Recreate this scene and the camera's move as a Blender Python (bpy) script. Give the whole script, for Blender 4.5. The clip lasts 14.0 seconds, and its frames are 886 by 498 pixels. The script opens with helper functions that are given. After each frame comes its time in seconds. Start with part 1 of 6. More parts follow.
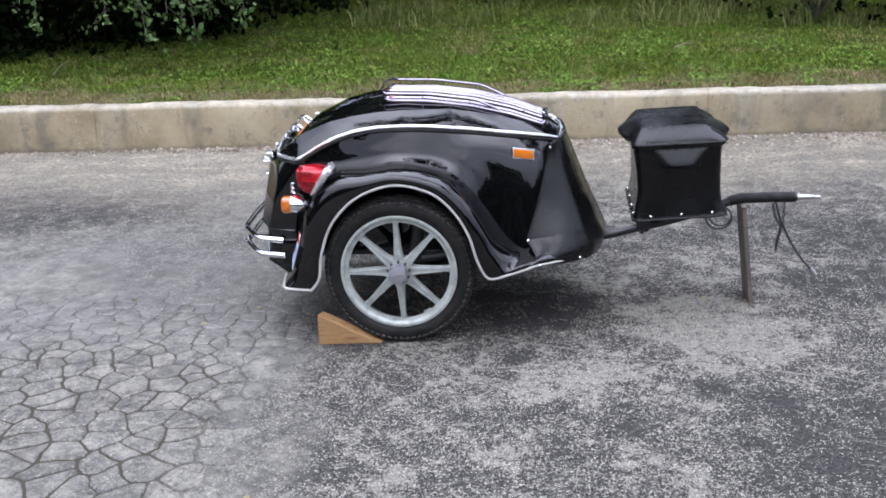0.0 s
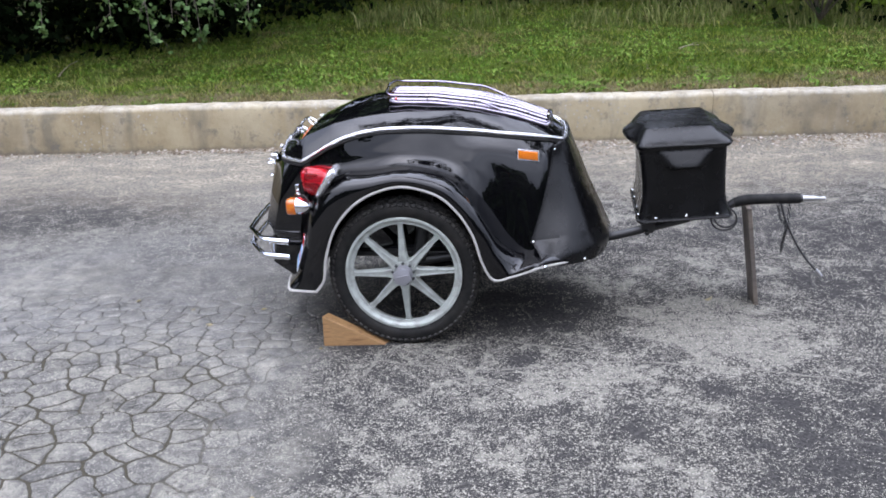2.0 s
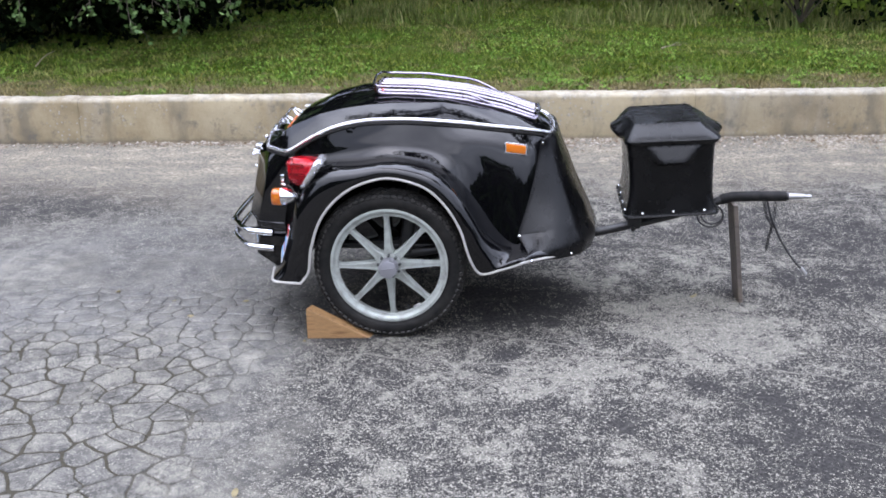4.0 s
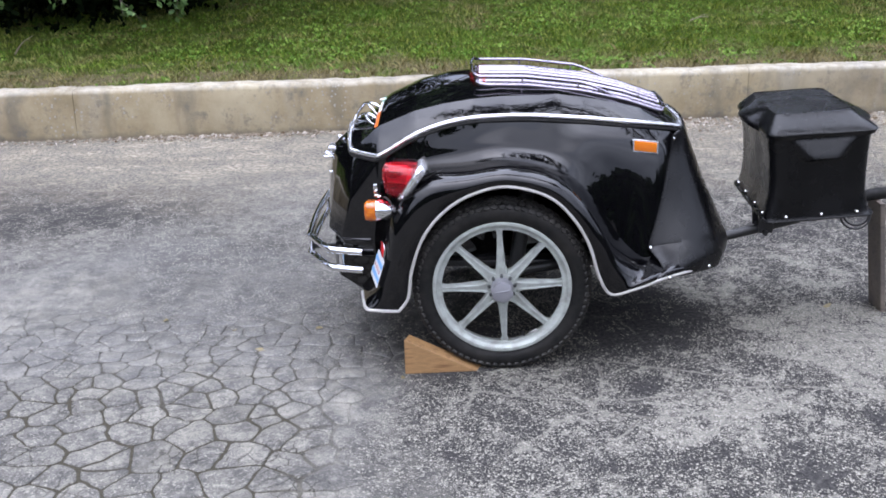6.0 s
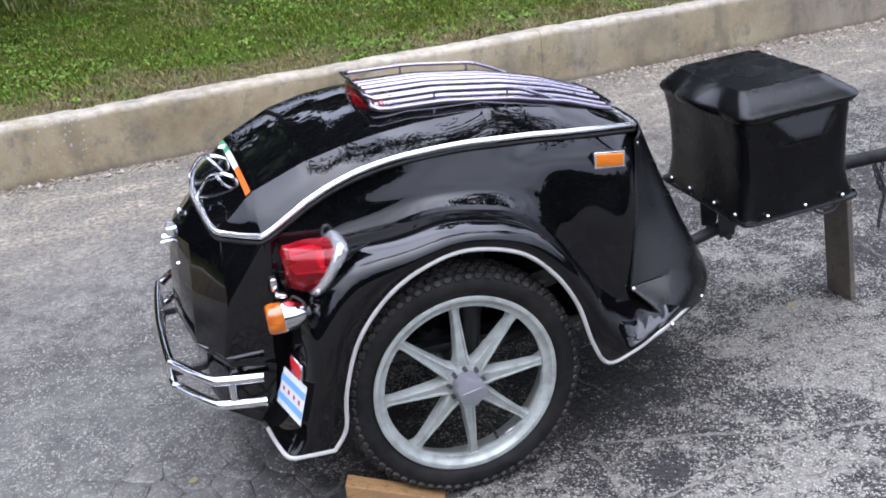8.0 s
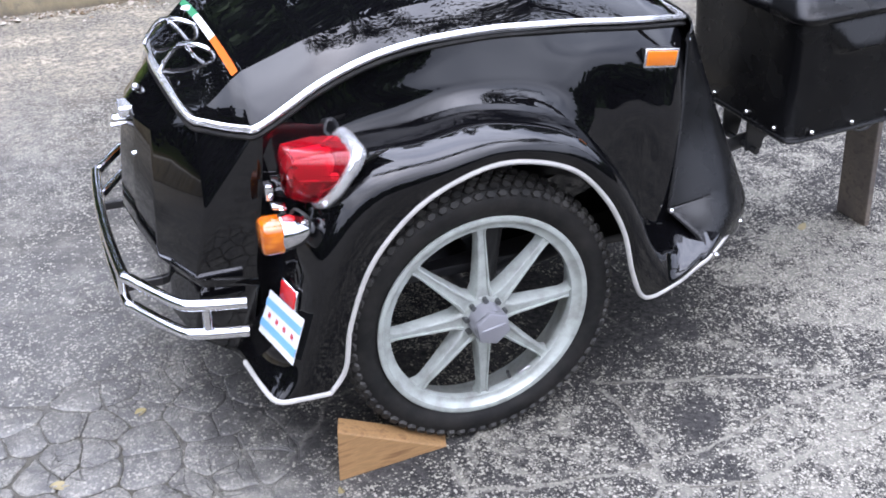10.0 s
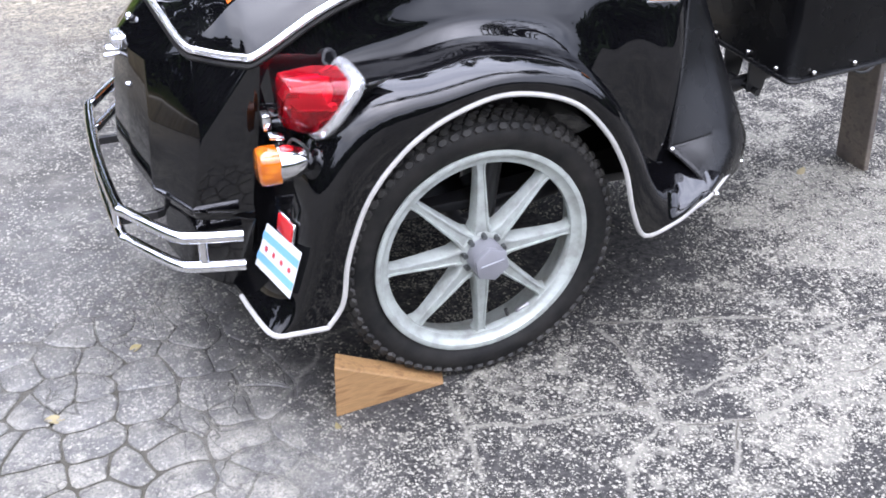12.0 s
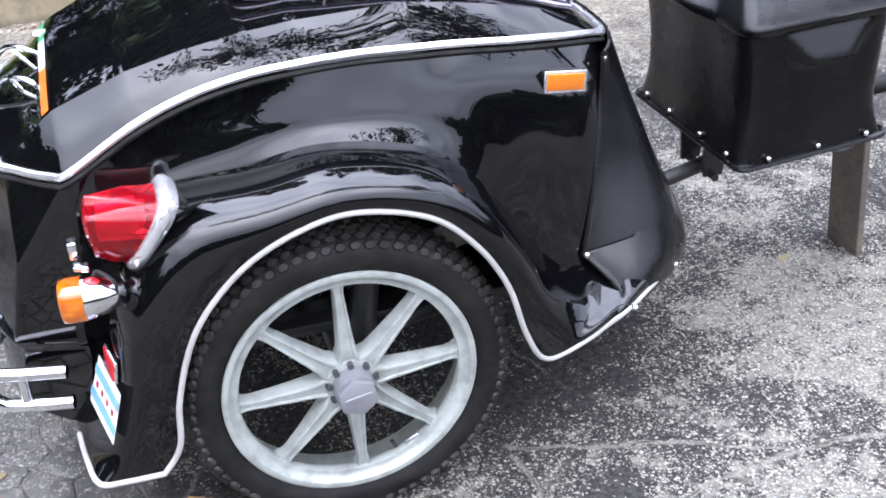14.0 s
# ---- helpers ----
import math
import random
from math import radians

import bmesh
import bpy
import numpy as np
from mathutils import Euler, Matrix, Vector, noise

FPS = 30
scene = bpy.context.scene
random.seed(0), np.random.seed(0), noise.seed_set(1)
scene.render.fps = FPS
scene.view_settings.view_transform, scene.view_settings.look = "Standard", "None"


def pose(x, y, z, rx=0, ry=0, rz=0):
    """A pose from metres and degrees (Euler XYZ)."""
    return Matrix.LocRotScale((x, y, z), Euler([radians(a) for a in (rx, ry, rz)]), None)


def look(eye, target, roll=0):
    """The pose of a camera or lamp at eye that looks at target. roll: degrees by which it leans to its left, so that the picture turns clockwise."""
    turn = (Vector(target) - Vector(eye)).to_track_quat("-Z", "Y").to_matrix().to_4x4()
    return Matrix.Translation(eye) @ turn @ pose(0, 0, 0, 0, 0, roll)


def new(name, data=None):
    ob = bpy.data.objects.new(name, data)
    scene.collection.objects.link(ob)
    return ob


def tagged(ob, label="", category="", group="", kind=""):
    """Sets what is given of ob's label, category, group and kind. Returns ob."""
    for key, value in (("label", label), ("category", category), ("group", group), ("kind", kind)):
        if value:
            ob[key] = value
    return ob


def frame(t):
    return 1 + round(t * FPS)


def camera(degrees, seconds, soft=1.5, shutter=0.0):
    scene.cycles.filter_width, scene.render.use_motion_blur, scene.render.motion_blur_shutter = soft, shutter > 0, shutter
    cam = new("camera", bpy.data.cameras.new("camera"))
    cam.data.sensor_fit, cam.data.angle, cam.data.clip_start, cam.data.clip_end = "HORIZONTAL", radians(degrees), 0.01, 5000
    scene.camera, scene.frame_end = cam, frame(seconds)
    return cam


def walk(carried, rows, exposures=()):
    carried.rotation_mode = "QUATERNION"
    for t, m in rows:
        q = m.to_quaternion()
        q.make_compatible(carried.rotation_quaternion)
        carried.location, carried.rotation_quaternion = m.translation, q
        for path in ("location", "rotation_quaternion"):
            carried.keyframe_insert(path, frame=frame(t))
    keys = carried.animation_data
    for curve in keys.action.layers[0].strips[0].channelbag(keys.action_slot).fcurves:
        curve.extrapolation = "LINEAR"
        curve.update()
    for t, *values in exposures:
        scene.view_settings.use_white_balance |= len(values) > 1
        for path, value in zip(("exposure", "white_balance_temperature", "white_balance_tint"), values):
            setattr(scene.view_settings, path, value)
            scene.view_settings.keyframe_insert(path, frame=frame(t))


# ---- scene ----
cam = camera(45.0, 14.0, 1.8)
EXPOSURES = ((0, -0.02, 7740, 14), (5, 0.05, 7690, 14), (6.5, 0.02, 7640, 15), (9.5, 0.12, 7600, 15), (10.5, 0.66, 7750, 15), (11.5, 0.64, 7800, 15), (14, 0.68, 7700, 15))
PATH = [
    (0, (0.64, -4.11, 1.822), (0.4313, -2.2286, 1.1764), -1.7),
    (0.5, (0.64, -4.11, 1.822), (0.437, -2.2271, 1.179), -1.8),
    (1, (0.64, -4.11, 1.822), (0.4275, -2.231, 1.1708), -1.5),
    (1.5, (0.64, -4.11, 1.822), (0.4268, -2.2301, 1.1735), -1.5),
    (2, (0.64, -4.11, 1.822), (0.4224, -2.2286, 1.1794), -1.8),
    (2.5, (0.64, -4.11, 1.822), (0.4239, -2.2261, 1.1861), -1.7),
    (2.7, (0.64, -4.11, 1.822), (0.4256, -2.2229, 1.1952), -1.7),
    (4.8, (0.426, -4.027, 1.764), (0.28, -2.152, 1.083), -0.3),
    (5, (0.339, -3.982, 1.761), (0.2, -2.111, 1.067), -1.2),
    (5.5, (0.155, -3.773, 1.726), (0.017, -1.912, 1.007), -0.1),
    (6, (-0.063, -3.473, 1.738), (-0.139, -1.598, 1.046), -1.3),
    (6.5, (-0.308, -3.193, 1.713), (-0.131, -1.336, 0.993), -4.4),
    (7, (-0.478, -2.873, 1.677), (-0.254, -1.031, 0.931), -4.0),
    (7.2, (-0.528, -2.756, 1.683), (-0.235, -0.917, 0.955), -5.0),
    (9.3, (-0.746, -1.788, 1.617), (-0.101, -0.111, 0.738), -1.2),
    (9.5, (-0.777, -1.767, 1.608), (-0.129, -0.102, 0.708), -0.0),
    (10, (-0.801, -1.748, 1.574), (-0.149, -0.139, 0.581), 0.6),
    (10.5, (-0.814, -1.754, 1.545), (-0.174, -0.195, 0.468), 1.4),
    (11, (-0.82, -1.763, 1.528), (-0.197, -0.198, 0.449), 1.2),
    (11.5, (-0.819, -1.758, 1.523), (-0.159, -0.197, 0.461), 1.8),
    (12, (-0.815, -1.745, 1.523), (-0.163, -0.181, 0.461), 1.3),
    (12.5, (-0.816, -1.717, 1.527), (-0.152, -0.142, 0.489), 0.9),
    (13, (-0.731, -1.687, 1.533), (-0.109, -0.126, 0.449), -2.9),
    (13.5, (-0.466, -1.691, 1.528), (0.07, -0.047, 0.522), -1.6),
    (14, (-0.286, -1.598, 1.532), (0.207, 0.058, 0.524), -2.3),
]
walk(cam, [(t, look(eye, target, roll)) for t, eye, target, roll in PATH], exposures=EXPOSURES)

# ---- world, sun, exposure ----
world = bpy.data.worlds.new("overcast_sky")
scene.world = world
world.use_nodes = True
wn, wl = world.node_tree.nodes, world.node_tree.links
wn.clear()
SUN_EL, SUN_ROT = radians(68), radians(200)
sky = wn.new("ShaderNodeTexSky")
sky.sky_type = "NISHITA"
sky.sun_disc = False
sky.sun_elevation, sky.sun_rotation = SUN_EL, SUN_ROT
sky.dust_density, sky.air_density = 4.0, 1.0
hue = wn.new("ShaderNodeHueSaturation")
hue.inputs["Saturation"].default_value = 0.22
wl.new(sky.outputs[0], hue.inputs["Color"])
wtc = wn.new("ShaderNodeTexCoord")
wmap = wn.new("ShaderNodeMapping")
wmap.inputs["Scale"].default_value = (1.0, 1.0, 2.6)
wl.new(wtc.outputs["Generated"], wmap.inputs["Vector"])
clouds = wn.new("ShaderNodeTexNoise")
clouds.inputs["Scale"].default_value = 2.6
clouds.inputs["Detail"].default_value = 5.0
wl.new(wmap.outputs[0], clouds.inputs["Vector"])
cramp = wn.new("ShaderNodeValToRGB")
cramp.color_ramp.elements[0].position, cramp.color_ramp.elements[0].color = 0.32, (4.2, 5.3, 7.6, 1)
cramp.color_ramp.elements[1].position, cramp.color_ramp.elements[1].color = 0.70, (8.9, 10.65, 13.9, 1)
wl.new(clouds.outputs["Fac"], cramp.inputs[0])
wsep = wn.new("ShaderNodeSeparateXYZ")
wl.new(wtc.outputs["Generated"], wsep.inputs[0])
wgrad = wn.new("ShaderNodeValToRGB")
wgrad.color_ramp.elements[0].position, wgrad.color_ramp.elements[0].color = 0.0, (0.40, 0.44, 0.53, 1)
wgrad.color_ramp.elements[1].position, wgrad.color_ramp.elements[1].color = 0.95, (5.4, 5.4, 5.7, 1)
mid_sky = wgrad.color_ramp.elements.new(0.55)
mid_sky.color = (1.92, 1.98, 2.14, 1)
wl.new(wsep.outputs[2], wgrad.inputs[0])
wdome = wn.new("ShaderNodeMixRGB")
wdome.blend_type, wdome.inputs[0].default_value = "MULTIPLY", 1.0
wl.new(cramp.outputs[0], wdome.inputs[1])
wl.new(wgrad.outputs[0], wdome.inputs[2])
wmix = wn.new("ShaderNodeMixRGB")
wmix.inputs[0].default_value = 0.80
wl.new(hue.outputs[0], wmix.inputs[1])
wl.new(wdome.outputs[0], wmix.inputs[2])
back = wn.new("ShaderNodeBackground")
back.inputs["Strength"].default_value = 0.185
wl.new(wmix.outputs[0], back.inputs["Color"])
wout = wn.new("ShaderNodeOutputWorld")
wl.new(back.outputs[0], wout.inputs["Surface"])

sun_data = bpy.data.lights.new("sun", "SUN")
sun_data.energy, sun_data.angle, sun_data.color = 0.6, radians(95), (1.0, 0.985, 0.96)
sun = new("sun", sun_data)
sun.rotation_euler = (radians(22), 0, radians(-20))


# ---- materials ----
def material(name, base=(0.5, 0.5, 0.5), rough=0.5, metal=0.0, coat=0.0, spec=0.5):
    m = bpy.data.materials.new(name)
    m.use_nodes = True
    b = m.node_tree.nodes["Principled BSDF"]
    b.inputs["Base Color"].default_value = (*base, 1)
    b.inputs["Roughness"].default_value = rough
    b.inputs["Metallic"].default_value = metal
    b.inputs["Coat Weight"].default_value = coat
    b.inputs["Coat Roughness"].default_value = 0.03
    b.inputs["Specular IOR Level"].default_value = spec
    return m


class Graph:
    """Short hand for building a node graph."""

    def __init__(self, m):
        self.m, self.n, self.l = m, m.node_tree.nodes, m.node_tree.links
        self.b = self.n["Principled BSDF"]
        self.co = self.n.new("ShaderNodeTexCoord").outputs["Object"]

    def put(self, socket, value):
        if isinstance(value, (int, float)):
            socket.default_value = value
        elif isinstance(value, tuple):
            socket.default_value = (*value, 1) if len(value) == 3 and len(socket.default_value) == 4 else value
        else:
            self.l.new(value, socket)

    def noise(self, scale, detail=4, rough=0.5, vector=None, dist=0.0):
        t = self.n.new("ShaderNodeTexNoise")
        self.put(t.inputs["Vector"], vector or self.co)
        t.inputs["Scale"].default_value, t.inputs["Detail"].default_value = scale, detail
        t.inputs["Roughness"].default_value, t.inputs["Distortion"].default_value = rough, dist
        return t.outputs["Fac"]

    def noise_colour(self, scale, detail=3, vector=None):
        t = self.n.new("ShaderNodeTexNoise")
        self.put(t.inputs["Vector"], vector or self.co)
        t.inputs["Scale"].default_value, t.inputs["Detail"].default_value = scale, detail
        return t.outputs["Color"]

    def voronoi(self, scale, feature="F1", vector=None, rand=1.0, out="Distance"):
        t = self.n.new("ShaderNodeTexVoronoi")
        t.feature = feature
        self.put(t.inputs["Vector"], vector or self.co)
        t.inputs["Scale"].default_value, t.inputs["Randomness"].default_value = scale, rand
        return t.outputs[out]

    def ramp(self, fac, *stops):
        r = self.n.new("ShaderNodeValToRGB")
        e = r.color_ramp.elements
        while len(e) < len(stops):
            e.new(0.5)
        for k, (p, c) in zip(e, stops):
            k.position = p
            k.color = (c, c, c, 1) if isinstance(c, (int, float)) else (*c, 1)
        self.put(r.inputs[0], fac)
        return r.outputs[0]

    def mix(self, fac, a, b, mode="MIX"):
        x = self.n.new("ShaderNodeMixRGB")
        x.blend_type = mode
        self.put(x.inputs[0], fac)
        self.put(x.inputs[1], a if not isinstance(a, tuple) else (*a, 1))
        self.put(x.inputs[2], b if not isinstance(b, tuple) else (*b, 1))
        return x.outputs[0]

    def math(self, op, a, b=0.0):
        x = self.n.new("ShaderNodeMath")
        x.operation = op
        self.put(x.inputs[0], a)
        self.put(x.inputs[1], b)
        return x.outputs[0]

    def axis(self, i, vector=None):
        s = self.n.new("ShaderNodeSeparateXYZ")
        self.put(s.inputs[0], vector or self.co)
        return s.outputs[i]

    def warp(self, amount, scale, vector=None):
        c = self.noise_colour(scale, 3, vector)
        s = self.n.new("ShaderNodeVectorMath")
        s.operation = "SUBTRACT"
        self.put(s.inputs[0], c)
        s.inputs[1].default_value = (0.5, 0.5, 0.5)
        k = self.n.new("ShaderNodeVectorMath")
        k.operation = "MULTIPLY_ADD"
        self.put(k.inputs[0], s.outputs[0])
        k.inputs[1].default_value = (amount, amount, amount)
        self.put(k.inputs[2], vector or self.co)
        return k.outputs[0]

    def stretch(self, sx, sy, sz, vector=None):
        k = self.n.new("ShaderNodeVectorMath")
        k.operation = "MULTIPLY"
        self.put(k.inputs[0], vector or self.co)
        k.inputs[1].default_value = (sx, sy, sz)
        return k.outputs[0]

    def bump(self, height, strength=0.3, distance=0.01):
        x = self.n.new("ShaderNodeBump")
        x.inputs["Strength"].default_value, x.inputs["Distance"].default_value = strength, distance
        self.put(x.inputs["Height"], height)
        self.l.new(x.outputs[0], self.b.inputs["Normal"])

    def rnd(self):
        return self.n.new("ShaderNodeObjectInfo").outputs["Random"]

    def island(self):
        return self.n.new("ShaderNodeNewGeometry").outputs["Random Per Island"]

    def base(self, c):
        self.put(self.b.inputs["Base Color"], c)

    def rough(self, c):
        self.put(self.b.inputs["Roughness"], c)


def mat_paint():
    m = material("gloss_black_paint", (0.006, 0.006, 0.007), 0.3, 0, 1.0, 0.0)
    g = Graph(m)
    dust = g.ramp(g.noise(5, 6), (0.5, 0.0), (0.85, 1.0))
    g.base(g.mix(dust, (0.002, 0.002, 0.0025), (0.006, 0.006, 0.0065)))
    g.put(g.b.inputs["Coat Roughness"], g.ramp(g.noise(14, 5), (0.35, 0.0), (0.85, 0.04)))
    g.b.inputs["Coat IOR"].default_value = 1.5
    g.bump(g.mix(0.25, g.noise(3.2, 1), g.noise(11, 2)), 0.016, 0.02)
    return m


def mat_chrome():
    m = material("chrome", (0.82, 0.82, 0.84), 0.1, 1.0)
    g = Graph(m)
    g.base(g.ramp(g.noise(30, 5), (0.3, (0.86, 0.86, 0.88)), (0.8, (0.66, 0.66, 0.68))))
    g.rough(g.ramp(g.noise(22, 5), (0.3, 0.05), (0.8, 0.24)))
    return m


def mat_bead(name, c):
    m = material(name, c, 0.35, 0.0, 0.3)
    g = Graph(m)
    g.base(g.ramp(g.noise(18, 5), (0.3, tuple(0.75 * v for v in c)), (0.7, c)))
    return m


def mat_vinyl():
    m = material("black_vinyl", (0.012, 0.012, 0.013), 0.3, 0, 0.0, 0.30)
    g = Graph(m)
    g.base(g.ramp(g.noise(7, 6), (0.35, (0.002, 0.002, 0.0022)), (0.8, (0.005, 0.005, 0.0055))))
    g.rough(g.ramp(g.noise(12, 5), (0.3, 0.20), (0.8, 0.36)))
    g.bump(g.mix(0.35, g.voronoi(420), g.noise(10, 4)), 0.05, 0.004)
    return m


def mat_rubber():
    m = material("tyre_rubber", (0.02, 0.02, 0.02), 0.65, 0, 0, 0.22)
    g = Graph(m)
    g.base(g.ramp(g.noise(24, 6), (0.35, (0.006, 0.006, 0.006)), (0.75, (0.019, 0.0175, 0.016))))
    g.rough(g.ramp(g.noise(40, 5), (0.3, 0.5), (0.8, 0.8)))
    g.bump(g.noise(160, 4), 0.15, 0.003)
    return m


def mat_alloy():
    m = material("silver_painted_alloy", (0.5, 0.54, 0.53), 0.42, 0.25)
    g = Graph(m)
    dirt = g.ramp(g.noise(26, 7, 0.6), (0.42, 0.0), (0.72, 1.0))
    g.base(g.mix(dirt, (0.375, 0.405, 0.378), (0.24, 0.25, 0.23)))
    g.rough(g.ramp(g.noise(50, 5), (0.3, 0.32), (0.8, 0.6)))
    g.bump(g.noise(180, 3), 0.12, 0.002)
    return m


def mat_lens(name, c, dark):
    m = material(name, c, 0.12, 0, 1.0)
    g = Graph(m)
    cells = g.voronoi(34, "F1", g.stretch(1, 1, 2.2))
    g.base(g.mix(g.ramp(cells, (0.1, 0.0), (0.6, 1.0)), c, dark))
    g.bump(g.noise(60, 2), 0.12, 0.004)
    return m


def mat_wood(name, dark, light, scale=1.0, weather=0.0):
    m = material(name, light, 0.6)
    g = Graph(m)
    v = g.warp(0.02, 6)
    rings = g.noise(9 * scale, 3, 0.5, g.stretch(1.0, 7.0, 9.0, v))
    fine = g.noise(60 * scale, 4, 0.6, g.stretch(0.6, 6.0, 8.0))
    c = g.ramp(rings, (0.3, dark), (0.5, light), (0.62, tuple(0.8 * a for a in light)), (0.75, light))
    c = g.mix(g.ramp(fine, (0.4, 0.0), (0.75, 0.45)), c, dark)
    if weather:
        c = g.mix(g.ramp(g.noise(11, 5), (0.35, 0.0), (0.65, weather)), c, (0.07, 0.06, 0.055))
    g.base(c)
    g.bump(g.mix(0.5, rings, fine), 0.25, 0.004)
    return m


# worn (more) and still sealed or shaded (less) places on the asphalt: centre, radii, change
PATCHES = ((1.30, 0.26, 0.50, 0.30, 0.30), (1.20, 0.85, 0.55, 0.35, 0.12), (1.9, 1.45, 0.9, 0.4, -0.16), (1.55, -0.02, 0.35, 0.16, 0.16), (0.72, -0.36, 0.30, 0.16, 0.22), (0.08, -1.08, 0.16, 0.20, 0.20), (0.45, -0.85, 0.35, 0.40, 0.05),
           # (0.50, 0.45): sealed asphalt, with shade under the trailer painted in
           (0.50, 0.45, 0.38, 0.40, -0.30), (-0.30, 0.25, 0.35, 0.40, -0.26), (1.22, -0.40, 0.26, 0.10, -0.26), (0.92, -0.66, 0.20, 0.12, -0.18), (1.75, -0.85, 0.60, 0.60, -0.22),
           (2.05, 0.75, 0.40, 0.30, -0.26), (0.52, -0.12, 0.16, 0.09, -0.26), (0.12, -0.36, 0.14, 0.08, -0.16), (0.45, -0.29, 0.12, 0.05, -0.20), (-2.7, 1.95, 1.5, 0.62, -0.20))
# old cracks, silted up with pale dust, as runs of (x, y)
CRACKS = (((0.33, 0.07), (0.53, 0.0), (0.73, -0.07), (0.91, -0.16), (1.23, -0.18), (1.70, -0.28), (2.2, -0.40)),
          ((-0.10, -0.17), (0.04, -0.22), (0.19, -0.24), (0.35, -0.24), (0.50, -0.23), (0.70, -0.19), (0.92, -0.16)),
          ((0.31, -0.25), (0.30, -0.31), (0.40, -0.36), (0.51, -0.37), (0.62, -0.35), (0.78, -0.32), (0.94, -0.30)),
          ((0.33, 0.04), (0.35, -0.08), (0.33, -0.23)), ((0.30, -0.31), (0.21, -0.37), (0.11, -0.49)), ((0.45, -0.37), (0.36, -0.50)), ((-0.10, -0.08), (-0.10, -0.17), (-0.13, -0.31)))


def mat_asphalt(name, plates):
    """Worn asphalt; with plates, the face of the broken pieces, else the sheet below and round them."""
    m = material(name, (0.1, 0.1, 0.1), 0.75, spec=0.2)
    g = Graph(m)
    x, y = g.axis(0), g.axis(1)
    loose = g.warp(0.55, 2.2)
    def patch_at(cx, cy, rx, ry):
        u = g.math("MULTIPLY", g.math("SUBTRACT", g.axis(0, loose), cx), 1 / rx)
        w = g.math("MULTIPLY", g.math("SUBTRACT", g.axis(1, loose), cy), 1 / ry)
        d = g.math("ADD", g.math("MULTIPLY", u, u), g.math("MULTIPLY", w, w))
        return g.ramp(d, (0.25, 1.0), (1.0, 0.0))
    def swing(n, k):
        return g.math("MULTIPLY", g.math("SUBTRACT", n, 0.5), k)
    # resealed part of the lot against the old, paler part
    edge = g.math("ADD", g.math("ADD", x, g.math("MULTIPLY", y, 0.12)), g.math("ADD", swing(g.noise(1.5, 4, 0.6), 0.7), swing(g.noise(11, 6, 0.7), 0.5)))
    sealed = g.ramp(g.math("ADD", edge, 1.0), (0.40, 0.0), (0.72, 1.0))
    sealed = g.math("MAXIMUM", sealed, g.math("MULTIPLY", patch_at(-2.7, 1.95, 1.7, 0.72), 0.9))
    far = g.math("ADD", g.math("SUBTRACT", y, g.math("MULTIPLY", x, 0.06)), g.math("ADD", swing(g.noise(0.9, 5, 0.6, g.stretch(1, 1.6, 1)), 1.6), swing(g.noise(14, 5, 0.7), 0.6)))
    far = g.ramp(g.math("MULTIPLY", g.math("SUBTRACT", far, 1.85), 0.6), (0.0, 0.0), (0.62, 1.0))
    # how much pale stone lies bare, cut back too for shade under the trailer
    bare = g.math("ADD", swing(g.noise(1.25, 3, 0.6), 0.75), g.math("ADD", swing(g.noise(7.0, 4, 0.6, g.warp(0.05, 7)), 1.35), swing(g.noise(26, 4, 0.6), 0.75)))
    bare = g.math("ADD", bare, 0.55)
    for cx, cy, rx, ry, k in PATCHES:
        bare = g.math("ADD", bare, g.math("MULTIPLY", patch_at(cx, cy, rx, ry), k))
    bare = g.math("ADD", g.math("MULTIPLY", g.math("SUBTRACT", bare, 0.5), 1.45), 0.535)
    bare = g.math("MINIMUM", g.math("MAXIMUM", bare, 0.07), 0.94)
    v = g.warp(0.012, 90)
    def stones(scale, size, less):
        d = g.voronoi(scale, "F1", v)
        c = g.voronoi(scale, "F1", v, 1.0, "Color")
        a, b = g.axis(0, c), g.axis(1, c)
        inside = g.ramp(g.math("SUBTRACT", g.math("ADD", g.math("MULTIPLY", b, 0.22), size), d), (0.0, 0.0), (0.12, 1.0))
        there = g.ramp(g.math("SUBTRACT", g.math("SUBTRACT", bare, less), a), (0.0, 0.0), (0.08, 1.0))
        return g.math("MULTIPLY", inside, there), b
    big, big_tone = stones(124, 0.36, 0.02)
    small, small_tone = stones(215, 0.36, 0.10)
    big_c = g.ramp(big_tone, (0.0, (0.19, 0.187, 0.170)), (0.5, (0.285, 0.28, 0.254)), (1.0, (0.395, 0.386, 0.35)))
    small_c = g.ramp(small_tone, (0.0, (0.14, 0.138, 0.128)), (0.6, (0.26, 0.255, 0.234)), (1.0, (0.38, 0.372, 0.34)))
    binder = g.mix(g.ramp(g.noise(60, 7, 0.75), (0.40, 0.0), (0.62, 1.0)), (0.020, 0.020, 0.0215), (0.068, 0.067, 0.068))
    binder = g.mix(g.ramp(g.math("MULTIPLY", bare, g.noise(22, 7, 0.7)), (0.36, 0.0), (0.50, 0.7)), binder, (0.25, 0.245, 0.225))
    seal = g.mix(big, g.mix(small, binder, small_c), big_c)
    # cracks silted with dust
    cv = g.stretch(1, 1, 0, g.warp(0.014, 40, g.warp(0.06, 7.0)))
    def vec(op, a, b):
        n = g.n.new("ShaderNodeVectorMath")
        n.operation = op
        g.put(n.inputs[0], a)
        g.put(n.inputs[1], b)
        return n.outputs["Value" if op in ("DOT_PRODUCT", "DISTANCE") else "Vector"]
    near_crack = 1.0
